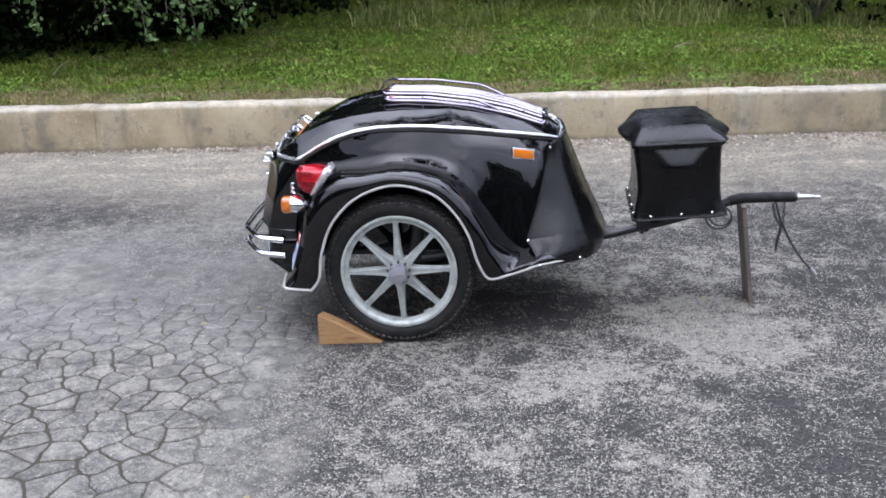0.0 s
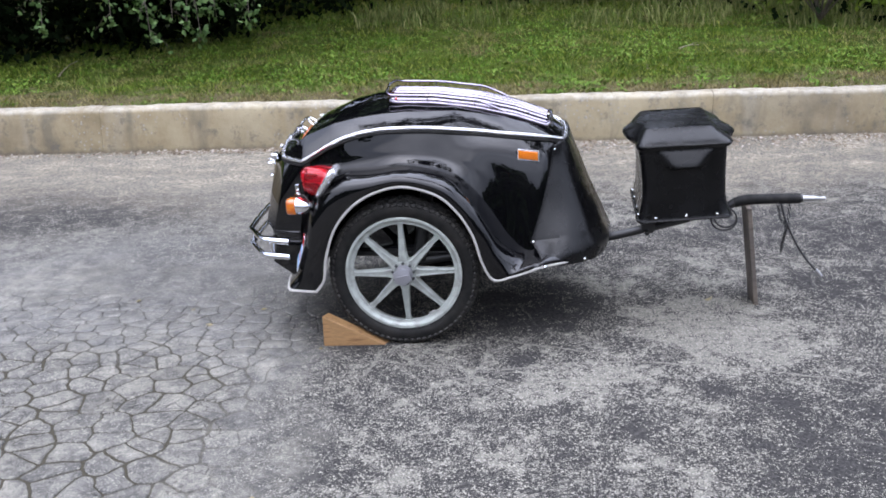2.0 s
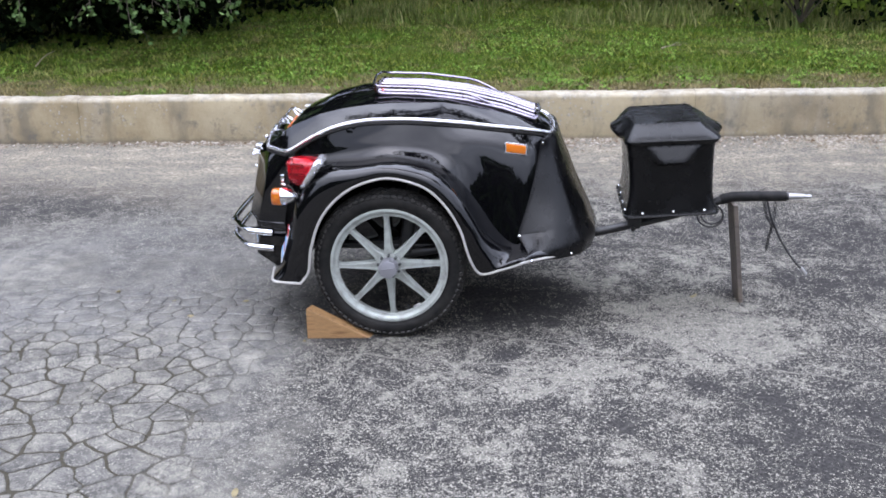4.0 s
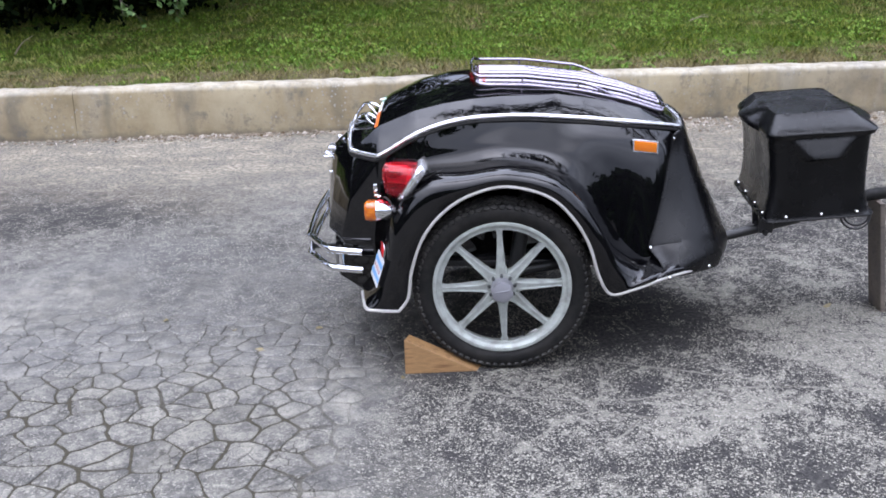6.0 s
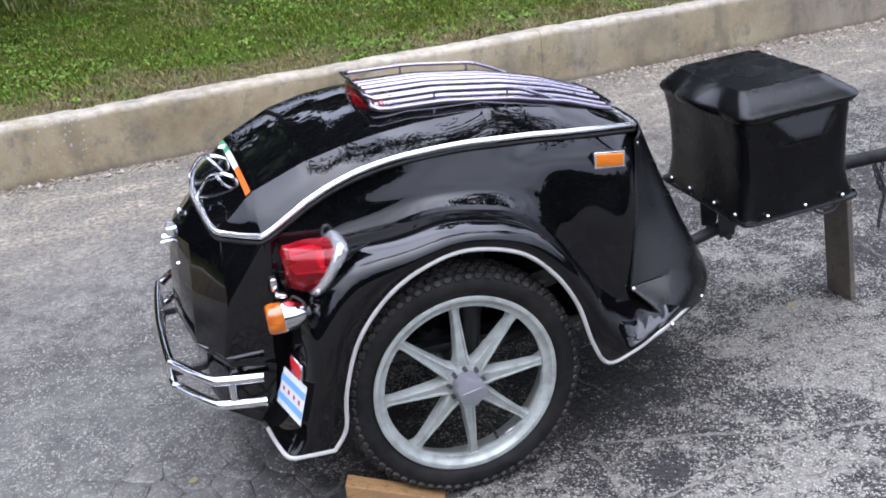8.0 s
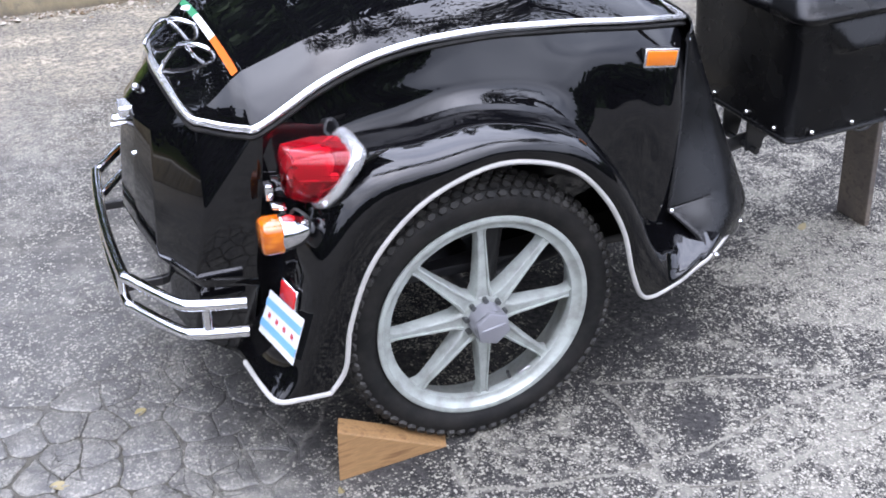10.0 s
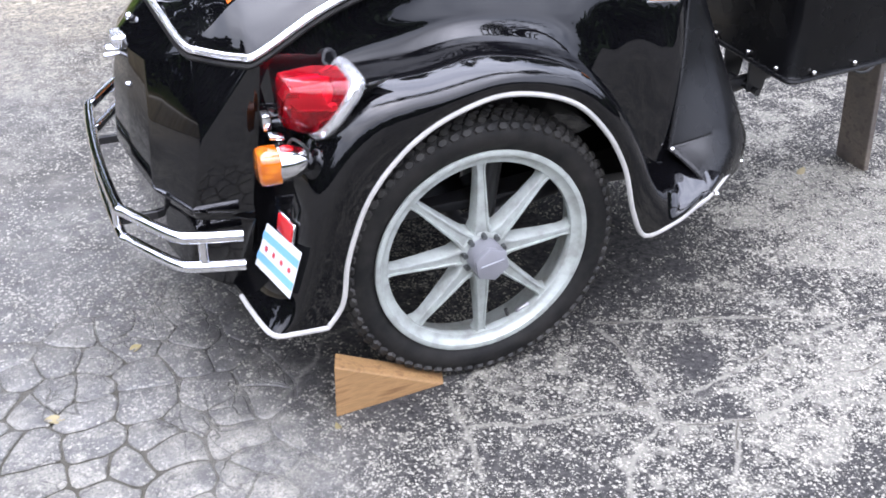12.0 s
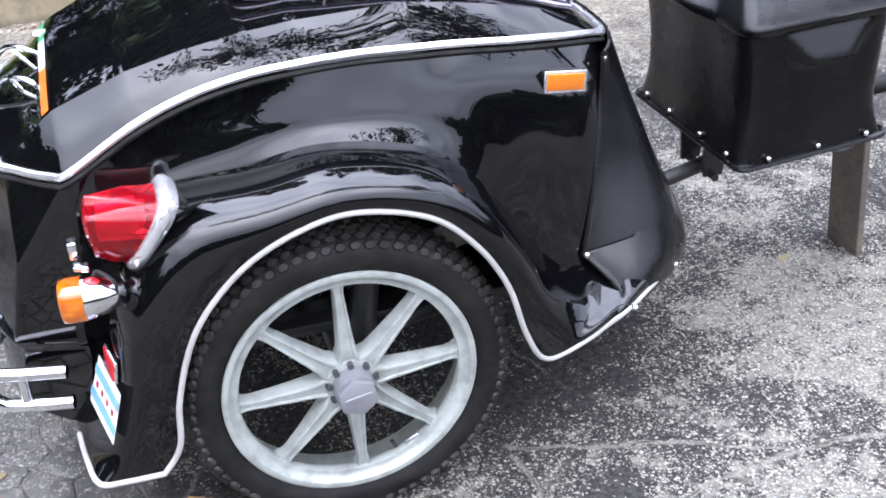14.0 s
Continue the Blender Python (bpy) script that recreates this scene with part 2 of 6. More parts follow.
    for run in CRACKS:
        for (x0, y0), (x1, y1) in zip(run, run[1:]):
            length = math.hypot(x1 - x0, y1 - y0)
            u = ((x1 - x0) / length, (y1 - y0) / length, 0.0)
            rel = vec("SUBTRACT", cv, (x0, y0, 0.0))
            along = g.math("MINIMUM", g.math("MAXIMUM", vec("DOT_PRODUCT", rel, u), 0.0), length)
            scaled = g.n.new("ShaderNodeVectorMath")
            scaled.operation = "SCALE"
            scaled.inputs[0].default_value = u
            g.put(scaled.inputs["Scale"], along)
            near_crack = g.math("MINIMUM", vec("DISTANCE", rel, scaled.outputs["Vector"]), near_crack)
    run_width = g.math("ADD", near_crack, swing(g.noise(7.0, 5, 0.7), 0.018))
    grit = g.math("MULTIPLY", g.ramp(run_width, (0.002, 1.0), (0.008, 0.0)), g.ramp(g.noise(80, 6, 0.75), (0.36, 0.3), (0.54, 0.95)))
    seal = g.mix(grit, seal, g.mix(g.noise(90, 4, 0.7), (0.16, 0.157, 0.143), (0.32, 0.313, 0.287)))
    seal = g.mix(g.math("MULTIPLY", g.ramp(near_crack, (0.0008, 1.0), (0.0024, 0.0)), g.ramp(g.noise(9, 4), (0.52, 0.0), (0.58, 0.9))), seal, (0.04, 0.037, 0.032))
    # veins of pale dust elsewhere
    vein_d = g.voronoi(1.7, "DISTANCE_TO_EDGE", g.warp(0.30, 1.9, g.warp(0.035, 14)), 1.0)
    vein = g.math("MULTIPLY", g.ramp(vein_d, (0.0, 1.0), (0.016, 0.0)), g.ramp(g.noise(2.2, 5), (0.46, 0.0), (0.60, 0.4)))
    seal = g.mix(g.math("MULTIPLY", vein, g.ramp(g.noise(70, 5, 0.7), (0.40, 0.1), (0.56, 1.0))), seal, (0.34, 0.334, 0.31))
    # the old surface: fine grained, smooth worn, with stains
    tone = g.rnd() if plates else g.noise(6.5, 3)
    old = g.mix(tone, (0.165, 0.162, 0.147), (0.29, 0.284, 0.256))
    old = g.mix(g.ramp(g.noise(1.4, 6, 0.65), (0.42, 0.0), (0.60, 0.75)), old, (0.135, 0.136, 0.138))
    old = g.mix(g.ramp(g.noise(9, 9, 0.75), (0.42, 0.0), (0.58, 0.85)), old, (0.072, 0.073, 0.075))
    old = g.mix(g.ramp(g.noise(26, 6, 0.7), (0.52, 0.0), (0.66, 0.6)), old, (0.31, 0.305, 0.28))
    old = g.mix(g.math("MULTIPLY", big, g.ramp(g.noise(3, 4), (0.42, 0.1), (0.58, 0.8))), old, big_c)
    old = g.mix(g.ramp(g.noise(150, 6, 0.8), (0.50, 0.0), (0.60, 0.8)), old, (0.075, 0.075, 0.078))
    old = g.mix(g.ramp(g.noise(120, 7, 0.8, v), (0.56, 0.0), (0.65, 0.7)), old, (0.40, 0.395, 0.37))
    fine_cells = g.voronoi(15, "DISTANCE_TO_EDGE", g.warp(0.02, 40, g.warp(0.06, 8.0)), 1.0)
    fine = g.math("MULTIPLY", g.ramp(fine_cells, (0.0, 1.0), (0.045, 0.0)), g.ramp(g.noise(4.0, 3), (0.50, 0.0), (0.60, 0.8)))
    old = g.mix(g.math("MULTIPLY", fine, g.ramp(y, (0.0, 1.0), (0.9, 0.5))), old, (0.03, 0.029, 0.026))
    dark = g.math("MULTIPLY", patch_at(-0.95, 0.95, 1.0, 0.85), g.ramp(g.noise(6, 7, 0.7), (0.36, 0.35), (0.54, 1.0)))
    old = g.mix(g.math("MULTIPLY", dark, 0.8), old, g.mix(big, (0.062, 0.062, 0.063), big_c))
    # dust and silt towards the kerb
    pale = g.mix(g.ramp(g.noise(2.5, 8, 0.72, g.stretch(0.5, 1.6, 1)), (0.40, 0.0), (0.60, 1.0)), (0.485, 0.438, 0.355), (0.25, 0.228, 0.187))
    pale = g.mix(g.ramp(g.noise(34, 9, 0.82), (0.45, 0.0), (0.54, 0.9)), pale, (0.105, 0.099, 0.090))
    pale = g.mix(g.ramp(g.noise(70, 6, 0.8), (0.54, 0.0), (0.64, 0.7)), pale, (0.44, 0.415, 0.36))
    mottle = g.ramp(g.noise(5.5, 8, 0.75, g.warp(0.1, 5)), (0.43, 1.0), (0.56, 0.0))
    pale = g.mix(g.math("MULTIPLY", mottle, 0.8), pale, g.mix(g.ramp(g.noise(60, 7, 0.8), (0.46, 0.0), (0.56, 1.0)), (0.06, 0.058, 0.056), (0.30, 0.285, 0.25)))
    old = g.mix(g.math("MULTIPLY", far, 0.9), old, pale)
    seal = g.mix(g.math("MULTIPLY", far, 0.9), seal, pale)
    if not plates:
        # dirt lies in the gaps of the broken stretch
        broken = g.math("MULTIPLY", g.ramp(g.math("MULTIPLY", g.math("ADD", x, 2.08), 2.0), (0.0, 0.0), (0.3, 1.0)), g.ramp(g.math("ADD", x, 1.0), (0.28, 1.0), (0.55, 0.0)))
        broken = g.math("MULTIPLY", broken, g.ramp(g.math("MULTIPLY", g.math("ADD", y, 0.5), 0.8), (0.60, 1.0), (0.92, 0.0)))
        broken = g.math("MULTIPLY", broken, g.ramp(g.math("ADD", y, 1.46), (0.0, 0.0), (0.1, 1.0)))
        old = g.mix(broken, old, g.mix(g.noise(60, 6, 0.75), (0.012, 0.011, 0.009), (0.105, 0.098, 0.078)))
    g.base(g.mix(1.0, g.mix(sealed, old, seal), (0.815, 0.785, 0.735), "MULTIPLY"))
    damp = g.math("MAXIMUM", patch_at(-1.25, 0.55, 1.25, 0.85), g.math("MULTIPLY", patch_at(-0.62, 0.10, 0.45, 0.55), 0.9))
    damp = g.math("MULTIPLY", damp, g.ramp(g.noise(5.0, 8, 0.7), (0.38, 0.35), (0.58, 1.0)))
    g.rough(g.mix(damp, (0.92, 0.92, 0.92), (0.35, 0.35, 0.35)))
    g.put(g.b.inputs["Specular IOR Level"], g.math("ADD", g.math("MULTIPLY", damp, 0.55), 0.12))
    h = g.math("ADD", g.math("MULTIPLY", g.math("ADD", g.math("MULTIPLY", big, 0.9), g.math("MULTIPLY", small, 0.5)), g.math("ADD", g.math("MULTIPLY", sealed, 0.8), 0.2)), g.math("MULTIPLY", g.noise(200, 4), 0.5))
    g.bump(g.math("SUBTRACT", h, fine), 0.6, 0.005)
    return m


def mat_concrete():
    m = material("kerb_concrete", (0.4, 0.37, 0.32), 0.85)
    g = Graph(m)
    c = g.ramp(g.noise(1.6, 8, 0.65), (0.34, (0.13, 0.098, 0.054)), (0.5, (0.23, 0.186, 0.116)), (0.66, (0.30, 0.254, 0.170)))
    c = g.mix(g.ramp(g.noise(0.35, 2), (0.45, 0.0), (0.62, 0.55)), c, (0.155, 0.150, 0.135))
    column = g.stretch(1.0, 1.0, 0.07, g.warp(0.12, 5))
    streak = g.ramp(g.noise(3.4, 4, 0.6, column), (0.52, 0.0), (0.64, 0.55))
    c = g.mix(streak, c, (0.085, 0.076, 0.060))
    wash = g.ramp(g.noise(2.6, 4, 0.55, g.stretch(1.0, 1.0, 0.12, g.warp(0.1, 4))), (0.55, 0.0), (0.70, 0.5))
    c = g.mix(wash, c, (0.27, 0.255, 0.22))
    blotch = g.ramp(g.noise(8, 8, 0.78), (0.52, 0.0), (0.64, 0.75))
    c = g.mix(blotch, c, (0.095, 0.088, 0.074))
    pits = g.ramp(g.voronoi(34, "F1"), (0.12, 1.0), (0.32, 0.0))
    where = g.ramp(g.noise(2.4, 5, 0.6), (0.50, 0.0), (0.60, 1.0))
    c = g.mix(g.math("MULTIPLY", pits, where), c, g.mix(g.noise(50, 2), (0.04, 0.038, 0.033), (0.45, 0.43, 0.39)))
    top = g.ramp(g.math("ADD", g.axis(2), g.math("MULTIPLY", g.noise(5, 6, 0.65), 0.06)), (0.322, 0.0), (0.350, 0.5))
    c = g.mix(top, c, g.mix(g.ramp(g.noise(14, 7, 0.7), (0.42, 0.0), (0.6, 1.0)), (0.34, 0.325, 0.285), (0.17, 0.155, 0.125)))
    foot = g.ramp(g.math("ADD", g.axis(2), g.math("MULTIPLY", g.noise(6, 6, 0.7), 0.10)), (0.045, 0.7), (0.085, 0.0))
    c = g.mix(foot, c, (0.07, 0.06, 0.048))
    g.base(g.mix(1.0, c, (1.24, 1.23, 1.21), "MULTIPLY"))
    g.bump(g.mix(0.5, g.noise(45, 6, 0.7), g.noise(8, 4)), 0.5, 0.012)
    return m


def mat_grassy_soil():
    m = material("grass_and_soil", (0.06, 0.09, 0.03), 0.95, spec=0.08)
    g = Graph(m)
    c = g.mix(g.ramp(g.noise(2.2, 7, 0.65), (0.35, 0.0), (0.65, 1.0)), (0.022, 0.040, 0.004), (0.052, 0.072, 0.010))
    near = g.math("SUBTRACT", g.axis(1), g.math("MULTIPLY", g.axis(0), 0.09))
    near = g.ramp(g.math("SUBTRACT", near, 3.8), (0.0, 0.34), (1.0, 0.0))
    soil = g.ramp(g.math("ADD", g.noise(3.1, 7, 0.7), near), (0.55, 0.0), (0.72, 0.85))
    c = g.mix(soil, c, g.mix(g.noise(30, 5), (0.065, 0.048, 0.026), (0.18, 0.145, 0.09)))
    g.base(c)
    g.bump(g.noise(60, 6, 0.7), 0.8, 0.03)
    return m


def mat_blades(name, a, b, c, rough=0.6, spec=0.3):
    m = material(name, a, rough, spec=spec)
    g = Graph(m)
    g.base(g.ramp(g.island(), (0.0, a), (0.6, b), (1.0, c)))
    g.put(g.b.inputs["Specular IOR Level"], spec * 0.5)
    return m


def mat_bark():
    m = material("bark", (0.07, 0.055, 0.04), 0.9)
    g = Graph(m)
    g.base(g.ramp(g.noise(9, 6, 0.65, g.stretch(4, 4, 0.8)), (0.3, (0.035, 0.028, 0.022)), (0.7, (0.11, 0.09, 0.07))))
    g.bump(g.noise(14, 6, 0.7, g.stretch(4, 4, 0.8)), 0.8, 0.03)
    return m


PAINT = mat_paint()
CHROME = mat_chrome()
BEAD = mat_bead("white_bead", (0.42, 0.405, 0.38))
TRIM = mat_bead("bright_trim", (0.78, 0.78, 0.79))
TRIM.node_tree.nodes["Principled BSDF"].inputs["Metallic"].default_value = 0.75
TRIM.node_tree.nodes["Principled BSDF"].inputs["Roughness"].default_value = 0.22
VINYL = mat_vinyl()
RUBBER = mat_rubber()
TREAD = RUBBER.copy()
TREAD.name = "worn_tread"
TREAD.node_tree.nodes["Color Ramp"].color_ramp.elements[0].color = (0.016, 0.0155, 0.015, 1)
TREAD.node_tree.nodes["Color Ramp"].color_ramp.elements[1].color = (0.048, 0.045, 0.041, 1)
ALLOY = mat_alloy()
BLACK = material("satin_black_steel", (0.015, 0.015, 0.016), 0.35)
CABLE = material("black_cable", (0.012, 0.012, 0.012), 0.55)
STEEL = material("dull_steel", (0.42, 0.42, 0.42), 0.4, 0.9)
CAP = material("grey_cap", (0.25, 0.25, 0.27), 0.38, 0.35)
RACK = material("rack_chrome", (0.33, 0.30, 0.35), 0.14, 1.0)
DARKBOLT = material("dark_bolt", (0.09, 0.095, 0.095), 0.45, 0.6)
STUD = material("nickel_stud", (0.75, 0.74, 0.72), 0.22, 1.0)
RED = material("red_lens", (0.80, 0.012, 0.03), 0.06)
RED.node_tree.nodes["Principled BSDF"].inputs["Transmission Weight"].default_value = 0.82
RED.node_tree.nodes["Principled BSDF"].inputs["IOR"].default_value = 1.42
SILVER = material("lamp_reflector", (0.8, 0.8, 0.8), 0.3, 1.0)
BULB = material("lamp_bulb", (0.8, 0.75, 0.7), 0.15)
AMBER = mat_lens("amber_lens", (0.62, 0.17, 0.008), (0.42, 0.085, 0.004))
REDSOLID = mat_lens("red_brake_lens", (0.34, 0.008, 0.014), (0.16, 0.003, 0.006))
REFLEX = material("red_reflector", (0.62, 0.015, 0.02), 0.25, 0, 0.5)
ORANGE = material("orange_reflector", (0.95, 0.23, 0.016), 0.35, 0, 0.3)
WHITE = material("white_sticker", (0.62, 0.62, 0.62), 0.45)
BLUE = material("light_blue_print", (0.13, 0.34, 0.60), 0.45)
REDPRINT = material("red_print", (0.45, 0.03, 0.04), 0.45)
GREEN = material("green_tape", (0.015, 0.20, 0.09), 0.45)
ORTAPE = material("orange_tape", (0.60, 0.11, 0.012), 0.45)
FRESH = mat_wood("fresh_pine", (0.17, 0.085, 0.036), (0.33, 0.185, 0.08))
OLDWOOD = mat_wood("weathered_board", (0.065, 0.05, 0.04), (0.15, 0.122, 0.098), 0.7, 0.75)
ASPHALT = mat_asphalt("worn_asphalt", False)
PLATE = mat_asphalt("broken_asphalt", True)
CONCRETE = mat_concrete()
SOIL = mat_grassy_soil()
GRASS = mat_blades("grass_blades", (0.046, 0.078, 0.010), (0.092, 0.135, 0.018), (0.19, 0.185, 0.06))
gg = Graph(GRASS)
bank_d = gg.math("SUBTRACT", gg.math("SUBTRACT", gg.axis(1), gg.math("MULTIPLY", gg.axis(0), 0.09)), 3.8)
dry = gg.ramp(gg.math("ADD", gg.noise(1.7, 8, 0.72), gg.ramp(bank_d, (0.0, 0.16), (0.9, 0.0))), (0.50, 0.0), (0.64, 0.85))
lush = gg.ramp(gg.noise(2.2, 6, 0.7), (0.50, 0.0), (0.64, 0.8))
blade = gg.ramp(gg.island(), (0.0, (0.026, 0.056, 0.004)), (0.55, (0.078, 0.128, 0.009)), (1.0, (0.22, 0.23, 0.055)))
blade = gg.mix(dry, blade, gg.mix(gg.island(), (0.11, 0.085, 0.038), (0.27, 0.215, 0.11)))
gg.base(gg.mix(lush, blade, gg.mix(gg.island(), (0.038, 0.105, 0.010), (0.11, 0.22, 0.030))))
LEAF = mat_blades("tree_leaves", (0.012, 0.026, 0.007), (0.024, 0.048, 0.012), (0.042, 0.072, 0.020), 0.5)
SPRAY = mat_blades("pale_young_leaves", (0.020, 0.046, 0.011), (0.050, 0.100, 0.028), (0.12, 0.19, 0.07), 0.5)
CLOVER = mat_blades("clover_leaves", (0.045, 0.10, 0.010), (0.085, 0.165, 0.018), (0.17, 0.25, 0.05))
WEED = mat_blades("weed_blades", (0.05, 0.075, 0.016), (0.11, 0.14, 0.035), (0.24, 0.23, 0.10))
SHRUB = mat_blades("yellow_green_leaves", (0.06, 0.10, 0.012), (0.11, 0.17, 0.02), (0.17, 0.23, 0.035), 0.5)
# near-black leaves: the deep shade inside the scrub is put into their colour
SCRUB_SHADED = mat_blades("scrub_leaves", (0.002, 0.004, 0.0015), (0.004, 0.008, 0.003), (0.009, 0.017, 0.006), 0.9, 0.03)
LITTER = mat_blades("dry_litter", (0.09, 0.06, 0.035), (0.22, 0.18, 0.135), (0.42, 0.38, 0.33), 0.8)
DRYLEAF = mat_blades("dry_leaf", (0.15, 0.12, 0.06), (0.19, 0.155, 0.08), (0.24, 0.20, 0.12), 0.7)
BARK = mat_bark()
STICK = mat_wood("bleached_stick", (0.09, 0.07, 0.045), (0.20, 0.165, 0.115))


# ---- building helpers ----
ORIGIN = {}


def thing(name, origin, label, category, group="", kind=""):
    ob = new(name)
    ob.location = origin
    ORIGIN[ob.name] = Vector(origin)
    return tagged(ob, label, category, group, kind)


def part(name, bm, mat, parent=None, label="", smooth=True, angle=40, mirror=False):
    """One mesh object, built in the coordinates of the place, under a thing or a part."""
    if mirror:
        for v in bm.verts:
            v.co.y = 1.0 - v.co.y
        bmesh.ops.reverse_faces(bm, faces=bm.faces[:])
    me = bpy.data.meshes.new(name)
    o = ORIGIN[parent.name] if parent else Vector()
    bmesh.ops.translate(bm, verts=bm.verts[:], vec=-o)
    bm.to_mesh(me)
    bm.free()
    me.materials.append(mat)
    if smooth:
        me.shade_smooth()
        me.set_sharp_from_angle(angle=radians(angle))
    ob = new(name, me)
    if parent:
        ob.parent = parent
    ORIGIN[ob.name] = o
    if label:
        ob["label"] = label
    return ob


def curve(points, n, closed=False):
    """A smooth curve through points, n steps to each stretch."""
    p = [Vector(q) for q in points]
    out = []
    k = len(p)
    for i in range(k if closed else k - 1):
        a, b, c, d = (p[(i + j) % k] if closed else p[min(max(i + j, 0), k - 1)] for j in (-1, 0, 1, 2))
        for s in range(n):
            t = s / n
            out.append(0.5 * (2 * b + (c - a) * t + (2 * a - 5 * b + 4 * c - d) * t * t + (3 * b - a - 3 * c + d) * t ** 3))
    if not closed:
        out.append(p[-1])
    return out


def grid(rows, close_u=False, close_v=False, flip=False):
    """A sheet through rows of points."""
    bm = bmesh.new()
    vs = [[bm.verts.new(q) for q in r] for r in rows]
    nu, nv = len(rows), len(rows[0])
    for i in range(nu if close_u else nu - 1):
        for j in range(nv if close_v else nv - 1):
            q = [vs[i][j], vs[(i + 1) % nu][j], vs[(i + 1) % nu][(j + 1) % nv], vs[i][(j + 1) % nv]]
            bm.faces.new(q[::-1] if flip else q)
    return bm


def loft(stations, nu, nv, flip=False):
    rows = [curve(s, nv) for s in stations]
    cols = [curve([r[j] for r in rows], nu) for j in range(len(rows[0]))]
    return grid(list(zip(*cols)), flip=flip)


def tube(path, r, sides=10, closed=False, r_end=None, flat=1.0):
    """A round bar along a path of points."""
    p = [Vector(q) for q in path]
    n = len(p)
    rows = []
    up = Vector((0, 0, 1))
    for i in range(n):
        a = p[(i - 1) % n] if closed or i > 0 else p[0]
        b = p[(i + 1) % n] if closed or i < n - 1 else p[-1]
        d = (b - a).normalized()
        s = d.cross(up)
        s = s.normalized() if s.length > 1e-3 else Vector((1, 0, 0)).cross(d).normalized() if abs(d.x) < 0.9 else Vector((0, 1, 0))
        u = s.cross(d).normalized()
        rad = r if r_end is None else r + (r_end - r) * i / max(n - 1, 1)
        rows.append([p[i] + rad * (math.cos(t) * s + flat * math.sin(t) * u) for t in (2 * math.pi * k / sides for k in range(sides))])
    bm = grid(rows, close_u=closed, close_v=True)
    if not closed:
        bm.verts.ensure_lookup_table()
        bm.faces.new([bm.verts[k] for k in range(sides)][::-1])
        bm.faces.new([bm.verts[(n - 1) * sides + k] for k in range(sides)])
    bmesh.ops.recalc_face_normals(bm, faces=bm.faces[:])
    return bm


def lathe(profile, centre, axis="y", n=48):
    """A solid of turning: profile of (radius, along) pairs round an axis."""
    rows = []
    for r, a in profile:
        ring = []
        for k in range(n):
            t = 2 * math.pi * k / n
            c, s = r * math.cos(t), r * math.sin(t)
            ring.append(Vector(centre) + (Vector((c, a, s)) if axis == "y" else Vector((a, c, s)) if axis == "x" else Vector((c, s, a))))
        rows.append(ring)
    bm = grid(rows, close_v=True)
    bmesh.ops.remove_doubles(bm, verts=bm.verts[:], dist=1e-6)
    bmesh.ops.recalc_face_normals(bm, faces=bm.faces[:])
    return bm


def prism(outline, depth, bevel=0.0, segments=2):
    """A plate with the given outline (points in 3D, flat) and depth (a vector)."""
    bm = bmesh.new()
    a = [bm.verts.new(q) for q in outline]
    b = [bm.verts.new(Vector(q) + Vector(depth)) for q in outline]
    n = len(a)
    bm.faces.new(a)
    bm.faces.new(b[::-1])
    for i in range(n):
        bm.faces.new((a[i], b[i], b[(i + 1) % n], a[(i + 1) % n]))
    bmesh.ops.recalc_face_normals(bm, faces=bm.faces[:])
    if bevel:
        bmesh.ops.bevel(bm, geom=bm.edges[:], offset=bevel, segments=segments, profile=0.5, affect="EDGES")
    return bm


def block(x0, x1, y0, y1, z0, z1, bevel=0.004, segments=2):
    return prism([(x0, y0, z0), (x1, y0, z0), (x1, y1, z0), (x0, y1, z0)], (0, 0, z1 - z0), bevel, segments)


def join(*bms):
    out = bmesh.new()
    for b in bms:
        me = bpy.data.meshes.new("tmp")
        b.to_mesh(me)
        b.free()
        out.from_mesh(me)
        bpy.data.meshes.remove(me)
    return out


def ball(c, r, sx=1, sy=1, sz=1, n=8):
    bm = bmesh.new()
    bmesh.ops.create_uvsphere(bm, u_segments=n * 2, v_segments=n, radius=r)
    for v in bm.verts:
        v.co = Vector((v.co.x * sx, v.co.y * sy, v.co.z * sz)) + Vector(c)
    return bm


def stiffen(ob, t, offset=1.0):
    s = ob.modifiers.new("thickness", "SOLIDIFY")
    s.thickness, s.offset = t, offset
    return ob


# ---- ground, kerb, bank ----
KERB_Y, KERB_SLOPE, KERB_H = 3.66, 0.09, 0.33


def kerb_y(x):
    return KERB_Y + KERB_SLOPE * x


def build_ground():
    bm = bmesh.new()
    vs = [bm.verts.new(p) for p in ((-160, -160, 0), (160, -160, 0), (160, 160, 0), (-160, 160, 0))]
    bm.faces.new(vs)
    return tagged(part("ground", bm, ASPHALT, smooth=False), "grey worn asphalt lot with alligator cracks and bare aggregate", "asphalt", kind="structure")


def fade(v, a, b):
    """0 at a, 1 at b, eased."""
    t = min(max((v - a) / (b - a), 0.0), 1.0)
    return t * t * (3 - 2 * t)


